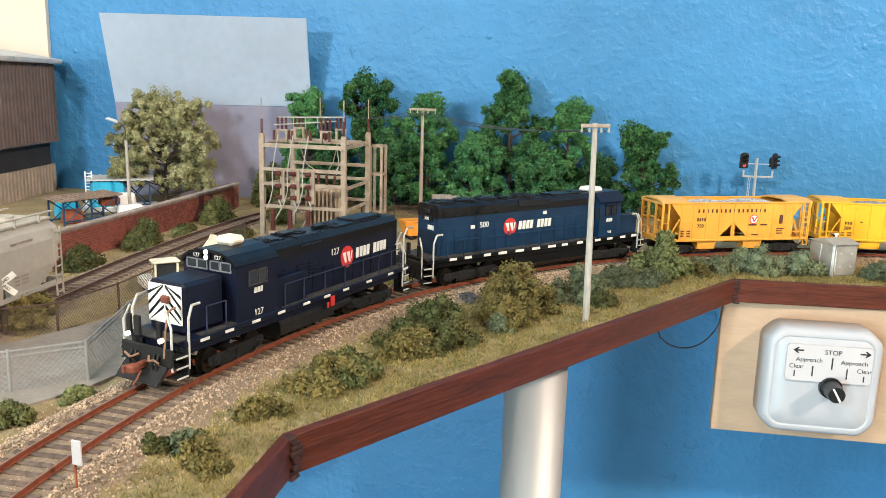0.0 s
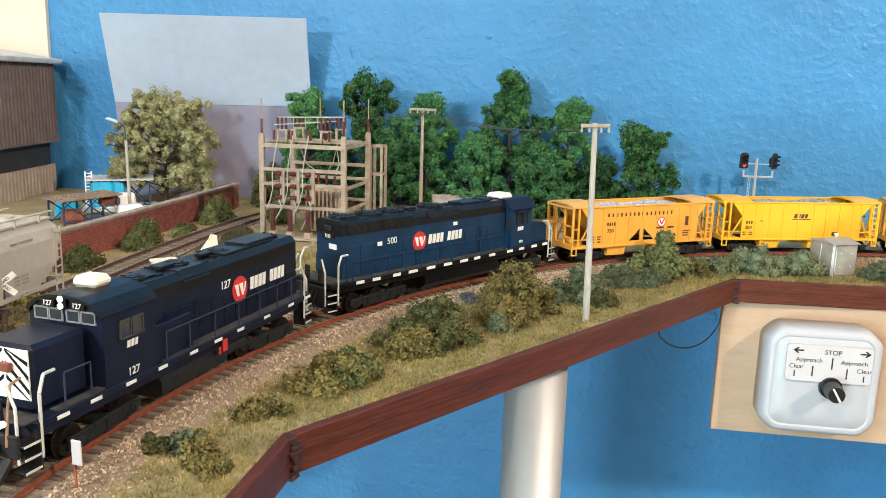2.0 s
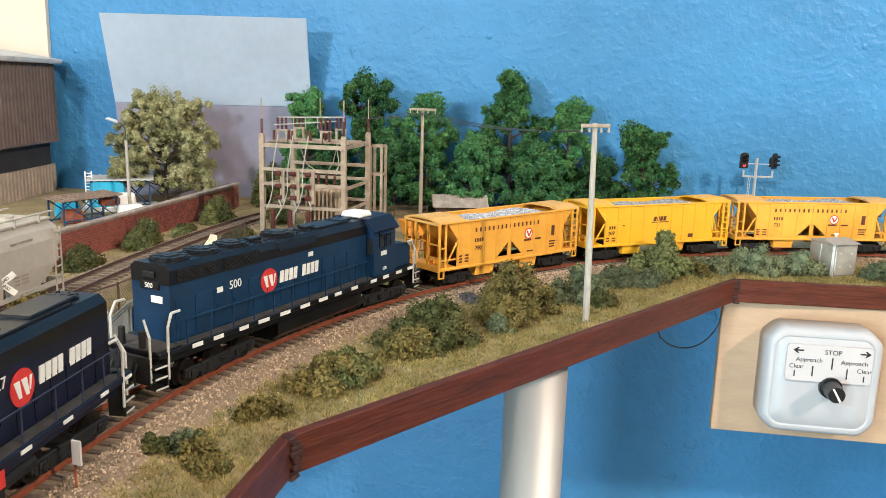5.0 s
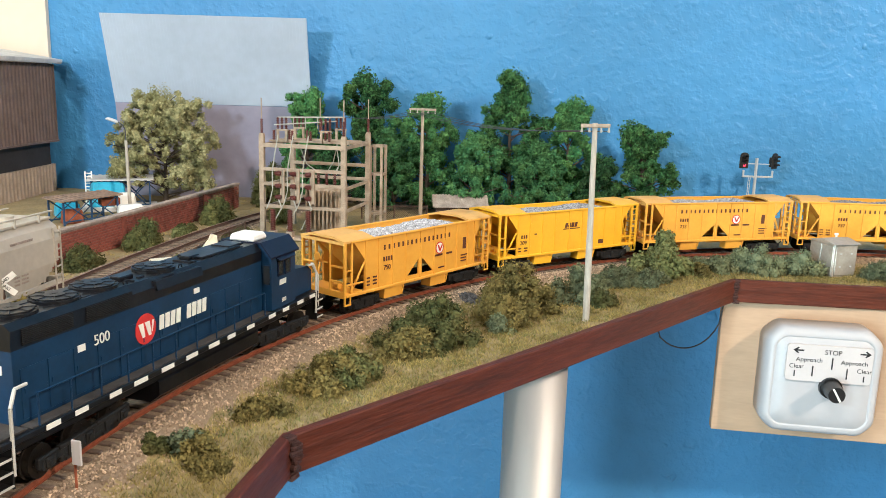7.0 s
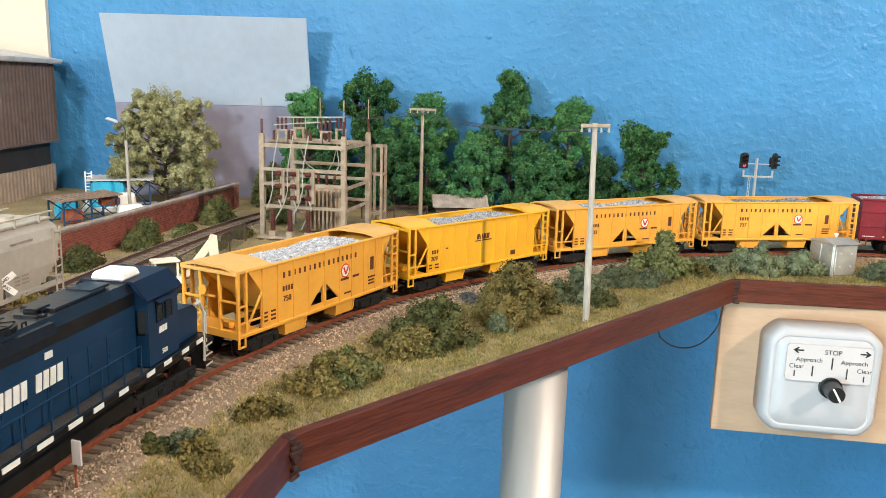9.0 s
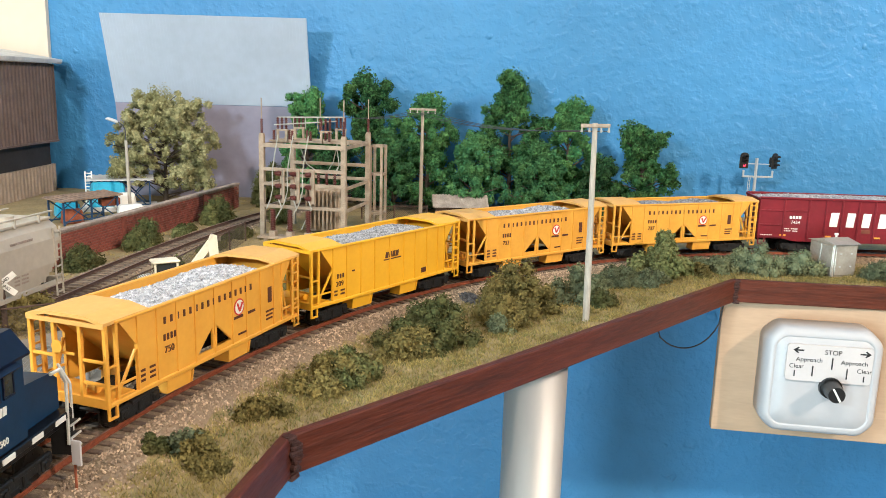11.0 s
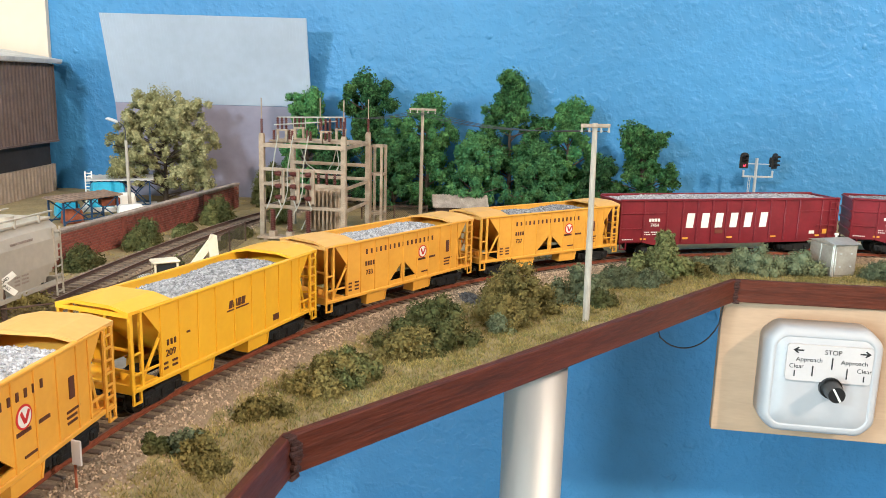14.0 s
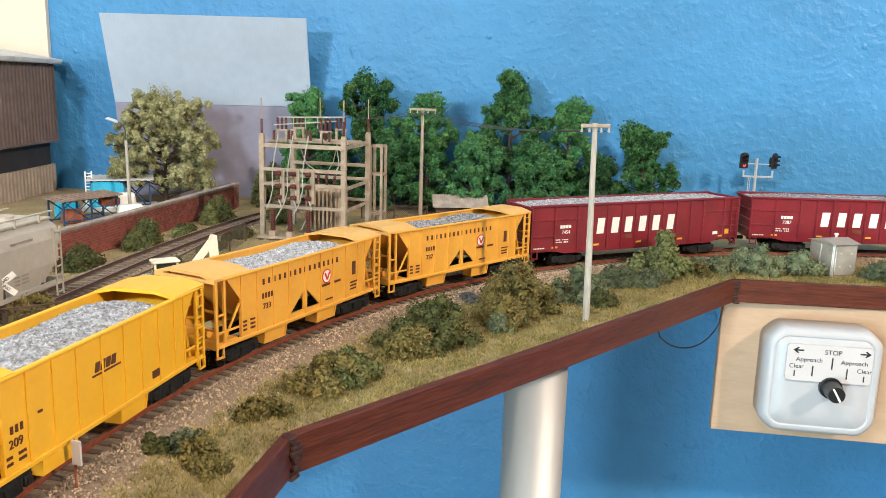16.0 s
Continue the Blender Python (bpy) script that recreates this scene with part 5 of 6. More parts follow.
    # narrow frame beside it
    for x in (76, 87):
        for y in (78, 92):
            part("post", Build().box(x, y, 40, 2.4, 2.4, 80, 0.2), M_SUB, e)
    for z in (79, 52, 14):
        b = Build()
        b.box(81.5, 78, z, 12, 1.8, 2)
        b.box(81.5, 92, z, 12, 1.8, 2)
        b.box(76, 85, z, 1.8, 14, 2)
        b.box(87, 85, z, 1.8, 14, 2)
        part("beam", b, M_SUB, e)


make_substation()


# ---------------------------------------------------------------- line poles and wires
POLE_A, POLE_B = Vector((-0.0245, 0.830, -0.008)), Vector((0.088, 0.477, -0.008))


def make_pole(p, lean, H, r, arm, m, label):
    e = empty("utility_pole", V3(*p) @ Matrix.Rotation(radians(lean), 4, "Y"), label, "utility pole", "line poles")
    part("pole", Build().cyl((0, 0, -2), (0, 0, H * 0.42), r, 12, r * 0.95).cyl((0, 0, H * 0.42), (0, 0, H), r * 0.9, 12, r * 0.72), m, e)
    a = Build()
    a.box(0, -1.6, H - 1.5, arm, 1.6, 2.2, 0.25, rot=(0, 0, 0))
    cross = part("crossarm", a, M_POLE, e)
    for k in (-0.46, -0.2, 0.2, 0.46):
        i = Build()
        i.cyl((arm * k, -1.6, H - 5.4), (arm * k, -1.6, H - 2.6), 0.5, 8)
        i.cyl((arm * k, -1.6, H - 5), (arm * k, -1.6, H - 4.3), 0.85, 8)
        part("insulator", i, M_CABLE, cross)
    return e


make_pole(POLE_A, 0.2, 115, 2.0, 27, M_POLE, "weathered timber line pole beside the trees")
make_pole(POLE_B, -0.9, 119, 2.1, 17, M_PALEPOLE, "pale grey line pole on the front verge")


def make_wires():
    e = empty("line_wire", None, "thin dark line wires sagging between the two poles", "wire")
    ends = [(-0.2, -0.2), (0.2, 0.2), (-0.46, -0.46), (0.46, 0.46)]
    for ka, kb in ends:
        a = POLE_A + Vector((27 * ka * MM, 0, 0.111))
        b = POLE_B + Vector((-0.0018 + 17 * kb * MM, 0, 0.1145))
        pts = []
        for i in range(13):
            w = i / 12
            p = a.lerp(b, w)
            p.z -= 0.006 * 4 * w * (1 - w)
            pts.append(tuple(p / MM))
        part("wire", Build().pipe(pts, 0.22, 4), M_WIRE, e)
        c = Vector((-0.150 + 0.01 * kb, 0.735, 0.098))
        pts = []
        for i in range(9):
            w = i / 8
            p = a.lerp(c + Vector((0.05, 0.03, 0)), w)
            p.z -= 0.003 * 4 * w * (1 - w)
            pts.append(tuple(p / MM))
        part("wire", Build().pipe(pts, 0.2, 4), M_WIRE, e)


make_wires()


# ---------------------------------------------------------------- signal
def make_signal():
    e = empty("railway_signal", V3(0.3373, 0.885, -0.008) @ Matrix.Scale(1.058, 4), "silver signal mast with two black heads, one showing red", "signal")
    part("mast", Build().cyl((0, 0, 0), (0, 0, 66), 1.5, 12), M_SILVER, e)
    b = Build()
    b.box(2, 0, 47, 31, 2.2, 1.8, 0.3)
    b.box(-12.6, 0, 50, 1.6, 1.8, 7)
    b.box(17, 0, 50, 1.6, 1.8, 7)
    b.box(-6, 0, 60, 12, 0.8, 0.8)
    b.box(7, 0, 60, 14, 0.8, 0.8)
    part("bracket", b, M_SILVER, e)
    la = Build()
    for y in (-2.5, 2.5):
        la.cyl((-6, y, 0), (-6, y, 46), 0.4, 5)
    for i in range(11):
        la.cyl((-6, -2.5, 3 + i * 4), (-6, 2.5, 3 + i * 4), 0.35, 5)
    part("ladder", la, M_SILVER, e)
    for sx, turn in ((-1, 8), (1.35, 38)):
        h = Build()
        h.box(0, 0, -1, 9.6, 1.6, 12.6, 0.8)
        h.cyl((0, 0.8, 4.6), (0, -0.8, 4.6), 4.5, 16)
        h.box(0, 2.5, -0.5, 6, 4, 10, 0.5)
        hd = part("signal_head", h, M_SIGNAL, e, at=V3(sx * 13.2 * MM, -0.001, 0.0625) @ Matrix.Rotation(radians(turn), 4, "Z"))
        for z in (4.6, 0.4, -3.8):
            v = Build()
            for i in range(7):
                a0, a1 = math.pi * i / 7, math.pi * (i + 1) / 7
                v.prism([(2.2 * math.cos(a0), z + 2.2 * math.sin(a0)), (2.2 * math.cos(a1), z + 2.2 * math.sin(a1)),
                         (1.9 * math.cos(a1), z + 1.9 * math.sin(a1)), (1.9 * math.cos(a0), z + 1.9 * math.sin(a0))], "y", -5.2, -0.6)
            part("visor", v, M_SIGNAL, hd)
            l = Build()
            l.cyl((0, -0.7, z), (0, -1.1, z), 1.5, 12)
            part("lens", l, M_REDLED if (sx < 0 and z < -3) else M_SIGNAL, hd)


make_signal()


def make_relay_box():
    e = empty("relay_cabinet", turned(0.3085, 0.632, -0.008, 17) @ Matrix.Diagonal((1, 1, 0.92, 1)), "weathered grey trackside relay cabinet with double doors", "cabinet")
    part("body", Build().box(0, 0, 14, 22, 26, 28, 0.4), M_RELAY, e)
    r = Build()
    r.prism([(-15, 28), (15, 28), (0, 31.5)], "x", -12.5, 12.5)
    part("roof", r, M_RELAY, e)
    for y in (-6.3, 6.3):
        part("door", Build().box(-11.3, y, 14, 0.8, 12, 25, 0.25), M_RELAY, e)
    part("door", Build().box(0, -13.3, 14, 19, 0.8, 25, 0.25), M_RELAY, e)
    h = Build()
    for x, z in ((5, 20), (-5, 20), (5, 9), (-5, 9)):
        h.box(x, -13.9, z, 1.2, 0.8, 1.2)
    part("hinge", h, M_SILVER, e)
    part("lamp", Build().cyl((3, 2, 29), (3, 2, 33), 0.9, 8).cyl((3, 2, 33), (3, 2, 34.5), 1.6, 8), M_SIGN, e)


make_relay_box()


# ---------------------------------------------------------------- hut, covered hopper, excavator, loader
def make_hut():
    e = empty("hut", turned(0.016, 0.86, -0.008, 4), "low hut with a weathered corrugated roof among the trees", "hut")
    part("wall", Build().box(0, 0, 7, 50, 24, 14), M_TIMBER, e)
    for i in range(18):
        x = -29 + i * 3.3
        part("roof_strip", Build().prism([(-17, 13.5), (2, 23.5), (2, 24.2), (-17, 14.2)], "x", x, x + 2.4), M_ROOFW, e)
    r = Build()
    r.prism([(-17, 12.6), (2, 22.6), (18, 13), (18, 13.6), (2, 23.4), (-17, 13.4)], "x", -29, 30)
    part("roof", r, M_ROOFW, e)


make_hut()


def make_covered_hopper():
    d = Vector((-0.243, 0.45, 0)) - Vector((-0.266, 0.27, 0))
    m = Matrix.Translation((-0.2515, 0.372, -0.0015)) @ Matrix.Rotation(math.atan2(d.y, d.x), 4, "Z")
    e = empty("covered_hopper_car", m, "pale grey covered hopper car parked on the siding", "railcar")
    L = 93
    b = Build()
    prof = [(17, 15), (18, 26), (18, 40), (16, 46), (11, 50), (-11, 50), (-16, 46), (-18, 40), (-18, 26), (-17, 15)]
    b.prism(prof, "x", -L * 0.70, L * 0.70)
    for s in (-1, 1):
        for i in range(10):
            x0, x1 = L * 0.70 + i * L * 0.03, L * 0.70 + (i + 1) * L * 0.03
            zb = 15 + 24 * (1 - math.sqrt(max(0.0, 1 - ((i + 0.5) / 10) ** 2))) if i < 9 else 36
            b.prism([(u, max(v, zb)) for u, v in prof], "x", *sorted((s * x0, s * x1)))
    part("body", b.weld(), M_HOPG, e)
    r = Build()
    r.box(0, 0, 50.5, 2 * L, 26, 1.4, 0.3)
    part("roof", r, M_HOPG, e)
    w = Build()
    for y in (-13.5, 13.5):
        w.box(0, y, 54.6, 2 * L, 1.6, 0.9, 0.2)
        for i in range(9):
            w.box(-L + 6 + i * 21, y, 52, 1.2, 1.2, 5)
    part("roof_walk", w, M_HOPG, e)
    for i in range(6):
        part("hatch", Build().cyl((-70 + i * 28, 0, 51), (-70 + i * 28, 0, 54.5), 5.5, 16), M_HOPG, e)
    s = Build()
    for y in (-17, 17):
        s.box(0, y, 14, 2 * L + 4, 1.4, 3, 0.3)
    s.box(0, 0, 12, 2 * L, 8, 4)
    for sx in (-1, 1):
        s.box(sx * (L + 1), 0, 14, 2, 34, 4, 0.3)
        s.box(sx * (L - 5), 0, 17, 2, 20, 8)
    part("frame", s, M_HOPG, e)
    for sx in (-1, 1):
        for sy in (-1, 1):
            la = Build()
            for dx in (-3, 3):
                la.box(sx * (L - 3) + dx, sy * 18, 26, 0.8, 0.8, 40)
            for i in range(8):
                la.box(sx * (L - 3), sy * 18, 8 + i * 5, 6.4, 0.8, 0.8)
            part("ladder", la, M_HOPG, e)
    for z in (24, 22, 20):
        letter_bars(e, 62, z, -17.9, 8, 1.0, 1.5, 0.9, gaps=(4,), material=M_COPING)
    letter_bars(e, 68, 42, -17.9, 12, 1.2, 1.6, 1.2, material=M_COPING)
    for x in (66, -66):
        truck(e, x, 2, 20, 5.2, M_FRAME)
    coupler(e, L + 4, 1, M_FRAME)
    coupler(e, -L - 4, -1, M_FRAME)


make_covered_hopper()


def make_excavator():
    e = empty("excavator", turned(-0.182, 0.520, -0.009, 32), "small white plastic excavator with a raised folded arm", "excavator")
    for y in (-8, 8):
        t = Build()
        t.box(0, y, 3, 26, 5, 6, 1.6)
        for i in range(5):
            t.cyl((-9 + i * 4.5, y - 2.8, 2.6), (-9 + i * 4.5, y + 2.8, 2.6), 1.8, 8)
        part("crawler", t, M_FRAME, e)
    part("body", Build().box(-3, 0, 9, 26, 18, 6, 0.8), M_SIGN, e)
    c = Build()
    for x in (-7, 7):
        for y in (-8.5, 0.5):
            c.box(x - 1, y, 16.5, 1.2, 1.2, 11)
    part("cab_post", c, M_CREAMP, e)
    part("cab_roof", Build().box(-1, -4, 22.4, 17.5, 12, 1.6, 0.5), M_CREAMP, e)
    part("cab_glass", Build().box(-1, -4, 16, 12.6, 7.8, 9), M_GLASS, e)
    b = Build()
    b.prism([(9, 6), (13, 5), (32, 27), (34, 30), (30, 32)], "y", 3, 6)
    part("boom", b, M_CREAMP, e)
    k = Build()
    k.prism([(29, 28), (32, 36), (35.5, 35), (37.5, 9), (33.5, 8)], "y", 2.6, 6.4)
    part("stick", k, M_CREAMP, e)
    part("bucket", Build().prism([(32, 9), (39, 9), (40, 3), (35, 0.5), (30, 3)], "y", 0, 9), M_FRAME, e)


make_excavator()


def make_loader():
    e = empty("skip_loader", turned(-0.022, 0.735, -0.008, 25) @ Matrix.Scale(0.85, 4), "orange steel skip standing behind the running line", "skip")
    b = Build()
    b.prism([(-16, 4), (16, 4), (21, 20), (-21, 20)], "y", -9, 9)
    part("tub", b, M_ORANGE, e)
    r = Build()
    for x in (-12, -4, 4, 12):
        r.box(x, -9.4, 12, 1.4, 0.9, 15, rot=(0, x * 0.6, 0))
    r.box(0, -9.4, 19.4, 42, 1.4, 1.8, 0.3)
    r.box(0, 9.4, 19.4, 42, 1.4, 1.8, 0.3)
    part("rib", r, M_ORANGE, e)
    for x in (-12, 12):
        part("skid", Build().box(x, 0, 2, 4, 18, 4, 0.3), M_FRAME, e)


make_loader()


def make_figurine():
    b = Build()
    for y in (-1.6, 1.6):
        b.cyl((0, y, 0), (0, y * 0.8, 9), 1.5, 8, 1.7)
    b.cyl((0, 0, 8.5), (0, 0, 16.5), 2.6, 10, 3.0)
    for y in (-3.2, 3.2):
        b.cyl((0, y, 16), (1.6, y * 1.1, 9.5), 0.9, 6)
    b.cyl((0, 0, 16.3), (0, 0, 20.3), 1.5, 10, 1.3)
    tagged(part("figurine", b, M_VEST, at=V3(-0.149, 0.552, -0.0085)), "tiny plain orange moulded plastic figurine", "figurine")


make_figurine()


# ---------------------------------------------------------------- fences, pad, crossbuck, post
def make_fence(points, H, pitch, wire, mesh_m, post_m, label, double=False):
    e = empty("chain_link_fence", None, label, "fence")
    for a, b in zip(points[:-1], points[1:]):
        a, b = Vector((*a, 0)) / MM, Vector((*b, 0)) / MM
        L = (b - a).length
        u = (b - a) / L

        def at(s, z):
            p = a + u * s
            return (p.x, p.y, z - 8)
        w = Build()
        n = int((L + H) / pitch)
        for i in range(n):
            s0 = i * pitch - H
            for flip in (False, True):
                lo, hi = (s0, 0.0), (s0 + H, H)
                if lo[0] < 0:
                    lo = (0.0, -s0)
                if hi[0] > L:
                    hi = (L, L - s0)
                if lo[1] >= H or hi[1] <= lo[1]:
                    continue
                z0, z1 = (H - lo[1], H - hi[1]) if flip else (lo[1], hi[1])
                w.cyl(at(lo[0], z0), at(hi[0], z1), wire, 3)
        part("mesh_panel", w, mesh_m, e)
        r = Build()
        r.pipe([at(0, H), at(L, H)], 0.55)
        if double:
            r.pipe([at(0, H - 2.4), at(L, H - 2.4)], 0.45)
        part("top_rail", r, post_m, e)
    for p in points:
        q = Vector((*p, 0)) / MM
        part("post", Build().cyl((q.x, q.y, -10), (q.x, q.y, H - 7.0), 0.75, 8), post_m, e)


make_fence([(-0.240, 0.402), (-0.208, 0.424), (-0.193, 0.470), (-0.184, 0.530), (-0.179, 0.598), (-0.174, 0.650), (-0.172, 0.695)], 17, 2.3, 0.12, M_MESHD, M_TIMBER, "rusty chain-link fence along the siding")
make_fence([(-0.232, 0.312), (-0.187, 0.335), (-0.1605, 0.352), (-0.1665, 0.417), (-0.1675, 0.475)], 20, 2.5, 0.10, M_MESHP, M_MESHP, "galvanised chain-link fence round the concrete yard", True)


def make_pad():
    b = Build()
    b.prism([(-300, 300), (-178, 315), (-158, 342), (-150, 362), (-158, 470), (-172, 500), (-196, 440), (-222, 402), (-300, 380)], "z", -11, -6.4)
    tagged(part("pavement", b, M_CONC), "pale grey concrete yard surface beside the track", "pavement", kind="structure")


make_pad()


def make_crossbuck():
    e = empty("crossing_sign", turned(-0.2300, 0.412, -0.008, 12), "white crossbuck sign on a brown timber post", "sign")
    part("post", Build().box(0, 0, 16, 2.4, 2.4, 32, 0.2), M_TIMBER, e)
    for a, word in ((38, "RAILROAD"), (-38, "CROSSING")):
        b = Build()
        b.box(0, 0, 0, 18, 0.6, 3.2, 0.1)
        m = V3(0, (-1.6 - (0.7 if a > 0 else 0)) * MM, 0.0305) @ Matrix.Rotation(radians(-a), 4, "Y")
        bl = part("blade", b, M_SIGN, e, at=m)
        t = part("lettering", text_mesh(word, 1.6, M_INK, 0.1), M_INK, bl,
                 at=V3(0, -0.0004, 0) @ Matrix.Rotation(radians(90), 4, "X"))


make_crossbuck()


def make_marker():
    e = empty("marker_post", turned(-0.1172, 0.2450, -0.009, -18), "small white marker post beside the track", "marker post")
    part("plate", Build().box(0.8, -0.5, 19.4, 3.8, 0.8, 8.6, 0.2), M_LABEL, e)
    part("stake", Build().box(-0.9, 0.3, 11.5, 0.6, 0.6, 24), M_CRATE, e)


make_marker()


# ---------------------------------------------------------------- under the deck: leg, plywood, switch box, lead
def make_leg():
    e = empty("table_leg", V3(0.0762, 0.61, 0), "round brushed aluminium table leg under the layout", "table leg")
    part("tube", Build().cyl((0, 0, -1098), (0, 0, -22), 24.6, 48), M_ALU, e, smooth=True)
    part("foot", Build().cyl((0, 0, -1100), (0, 0, -1086), 30, 32), M_KNOB, e)
    part("cap", Build().cyl((0, 0, -27), (0, 0, -22.2), 28, 32), M_ALU, e)


make_leg()

PANEL = turned(0.2145, 0.6005, -0.0245, -9.0)


def make_panel():
    """Local frame: x along the board, y away from the viewer, z up from the deck's underside."""
    b = Build()
    b.box(105, 5.5, -52.5, 210, 9, 105, 0.5)
    tagged(part("plywood_board", b, M_PLY, at=PANEL), "pale plywood board hanging under the layout edge", "board")
    e = empty("switch_box", PANEL @ V3(0.0700, 0.0006, -0.0520) @ Matrix.Scale(0.985, 4), "white plastic control box with a black rotary knob", "control box")
    def outline(s, c, rad):
        """A square of half width s with cut corners, every vertex rounded."""
        base = [(-s, -s + c), (-s + c, -s), (s - c, -s), (s, -s + c), (s, s - c), (s - c, s), (-s + c, s), (-s, s - c)]
        pts = []
        for i, p in enumerate(base):
            p, a, b2 = Vector(p), Vector(base[i - 1]), Vector(base[(i + 1) % 8])
            u, v = p + (a - p).normalized() * rad, p + (b2 - p).normalized() * rad
            for j in range(5):
                w = j / 4
                pts.append((1 - w) ** 2 * u + 2 * w * (1 - w) * p + w * w * v)
        return pts
    bx = Build()
    rings = []
    for off, y in ((0, 0), (0, -17), (0.5, -20), (1.8, -22.4), (3.8, -23.9), (6.0, -24.4), (6.6, -24.3), (7.0, -23.7), (7.6, -23.7), (8.0, -24.2), (20, -24.3)):
        rings.append([bx.bm.verts.new((p.x, y, p.y)) for p in outline(41.5 - off, max(10.0 - off * 0.6, 4), min(4.2, max(10.0 - off * 0.6, 4) * 0.6))])
    n = len(rings[0])
    for r0, r1 in zip(rings[:-1], rings[1:]):
        for i in range(n):
            bx.bm.faces.new((r0[i], r0[(i + 1) % n], r1[(i + 1) % n], r1[i]))
    bx.bm.faces.new(rings[-1])
    bx.bm.faces.new(rings[0][::-1])
    part("housing", bx, M_PLAST, e, smooth=True)
    l = Build()
    u, w, rr = 30, 14, 2.5
    rim = []
    for cx, cz, a0 in ((u - rr, w - rr, 0), (rr - u, w - rr, 90), (rr - u, rr - w, 180), (u - rr, rr - w, 270)):
        rim += [(3 + cx + rr * math.cos(radians(a0 + k * 22.5)), 15.5 + cz + rr * math.sin(radians(a0 + k * 22.5))) for k in range(5)]
    l.prism(rim, "y", -26.0, -24.0)
    lab = part("label", l, M_LABEL, e, "white printed label with arrows and positions")
    face = Matrix.Rotation(radians(90), 4, "X")
    for word, x, z, h in (("STOP", 5.2, 24.4, 3.5), ("Approach", -11, 18.0, 3.3), ("Approach", 20.5, 17.6, 3.3), ("Clear", -19.5, 12.6, 3.3), ("Clear", 28, 11.8, 3.3)):
        part("lettering", text_mesh(word, h, M_INK, 0.08), M_INK, lab, at=V3(x * MM, -0.0261, z * MM) @ face)
    for x, z, hh in ((5.2, 16, 9), (-8, 9.5, 8), (16, 9, 8), (-20.5, 7, 4.4), (28, 6, 4.4)):
        part("tick_mark", Build().box(x, -26.1, z, 0.9, 0.3, hh), M_INK, lab)
    for x, sx in ((-18.5, -1), (27, 1)):
        a = Build()
        a.box(x, -26.1, 25, 6.5, 0.3, 1.1)
        a.prism([(x + sx * 4.4, 25), (x + sx * 0.8, 27.6), (x + sx * 0.2, 26.8), (x + sx * 2.2, 25), (x + sx * 0.2, 23.2), (x + sx * 0.8, 22.4)], "y", -26.25, -25.95)
        part("arrow", a, M_INK, lab)
    k = Build()
    k.cyl((6, -24.4, -2.4), (6, -28, -2.4), 8.2, 32, 8.0)
    k.cyl((6, -28, -2.4), (6, -42, -2.4), 6.7, 28, 5.9)
    knob = part("knob", k, M_KNOB, e, "black rotary knob")
    p = Build()
    p.box(6, -42.2, -2.4, 1.4, 0.6, 11, 0.1, rot=(0, -30, 0))
    part("pointer", p, M_WHITE, knob)


make_panel()


def make_lead():
    b = Build()
    pts = []
    for i in range(15):
        w = i / 14
        x = 149 + 65 * w ** 0.85
        pts.append((x, 552 + 44 * w, -22 - 32 * math.sin(math.pi * w) ** 0.34))
    pts.append((214.5, 598, -14))
    b.pipe(pts, 0.55, 6)
    tagged(part("cable", b, M_INK), "thin black lead hanging under the layout edge", "cable")


make_lead()


def make_tag():
    b = Build()
    b.box(0, 0, 0, 9, 0.4, 5, rot=(0, 18, 0))
    b.box(1, -0.3, 0.4, 5, 0.3, 0.5, rot=(0, 18, 0))
    tagged(part("paper_tag", b, M_SIGN, at=turned(-0.0655, 0.2985, -0.0265, 35)), "small torn white paper tag under the edge board", "paper tag")


make_tag()
make_fence([(-0.085, 0.832), (-0.052, 0.840), (-0.018, 0.846)], 13, 2.3, 0.14, M_MESHD, M_TIMBER, "dark low fence behind the running line")
# ---------------------------------------------------------------- vegetation


def leaf_cloud(lobes, count, size, seed, up=0.0, squash=1.0):
    """Small leaf flakes over the skins of many lobes (metres). Returns vertices and faces."""
    r = np.random.RandomState(seed)
    L = np.array(lobes)
    wgt = L[:, 3] ** 2
    idx = r.choice(len(L), count, p=wgt / wgt.sum())
    d = r.normal(size=(count, 3))
    d /= np.linalg.norm(d, axis=1)[:, None]
    lump = 1 + 0.18 * np.sin(d[:, 0] * 9 + idx) * np.sin(d[:, 1] * 8 + idx * 2) + 0.1 * np.sin(d[:, 2] * 14 + idx * 3)
    rad = L[idx, 3] * lump * r.uniform(0.74, 1.18, count)
    c = L[idx, :3] + d * rad[:, None] * [1, 1, squash]
    n = d + r.normal(scale=0.55, size=(count, 3)) + [0, 0, up]
    n /= np.linalg.norm(n, axis=1)[:, None]
    t = np.cross(n, r.normal(size=(count, 3)))
    t /= np.linalg.norm(t, axis=1)[:, None]
    b = np.cross(n, t)
    s = size * r.uniform(0.5, 1.35, count)[:, None]
    bend = n * s * r.uniform(-0.5, 0.5, (count, 1))
    v = np.stack([c - t * s, c + b * s * 0.75 + bend, c + t * s, c - b * s * 0.75 + bend], 1).reshape(-1, 3)
    f = np.arange(count * 4).reshape(-1, 4)
    return v, f


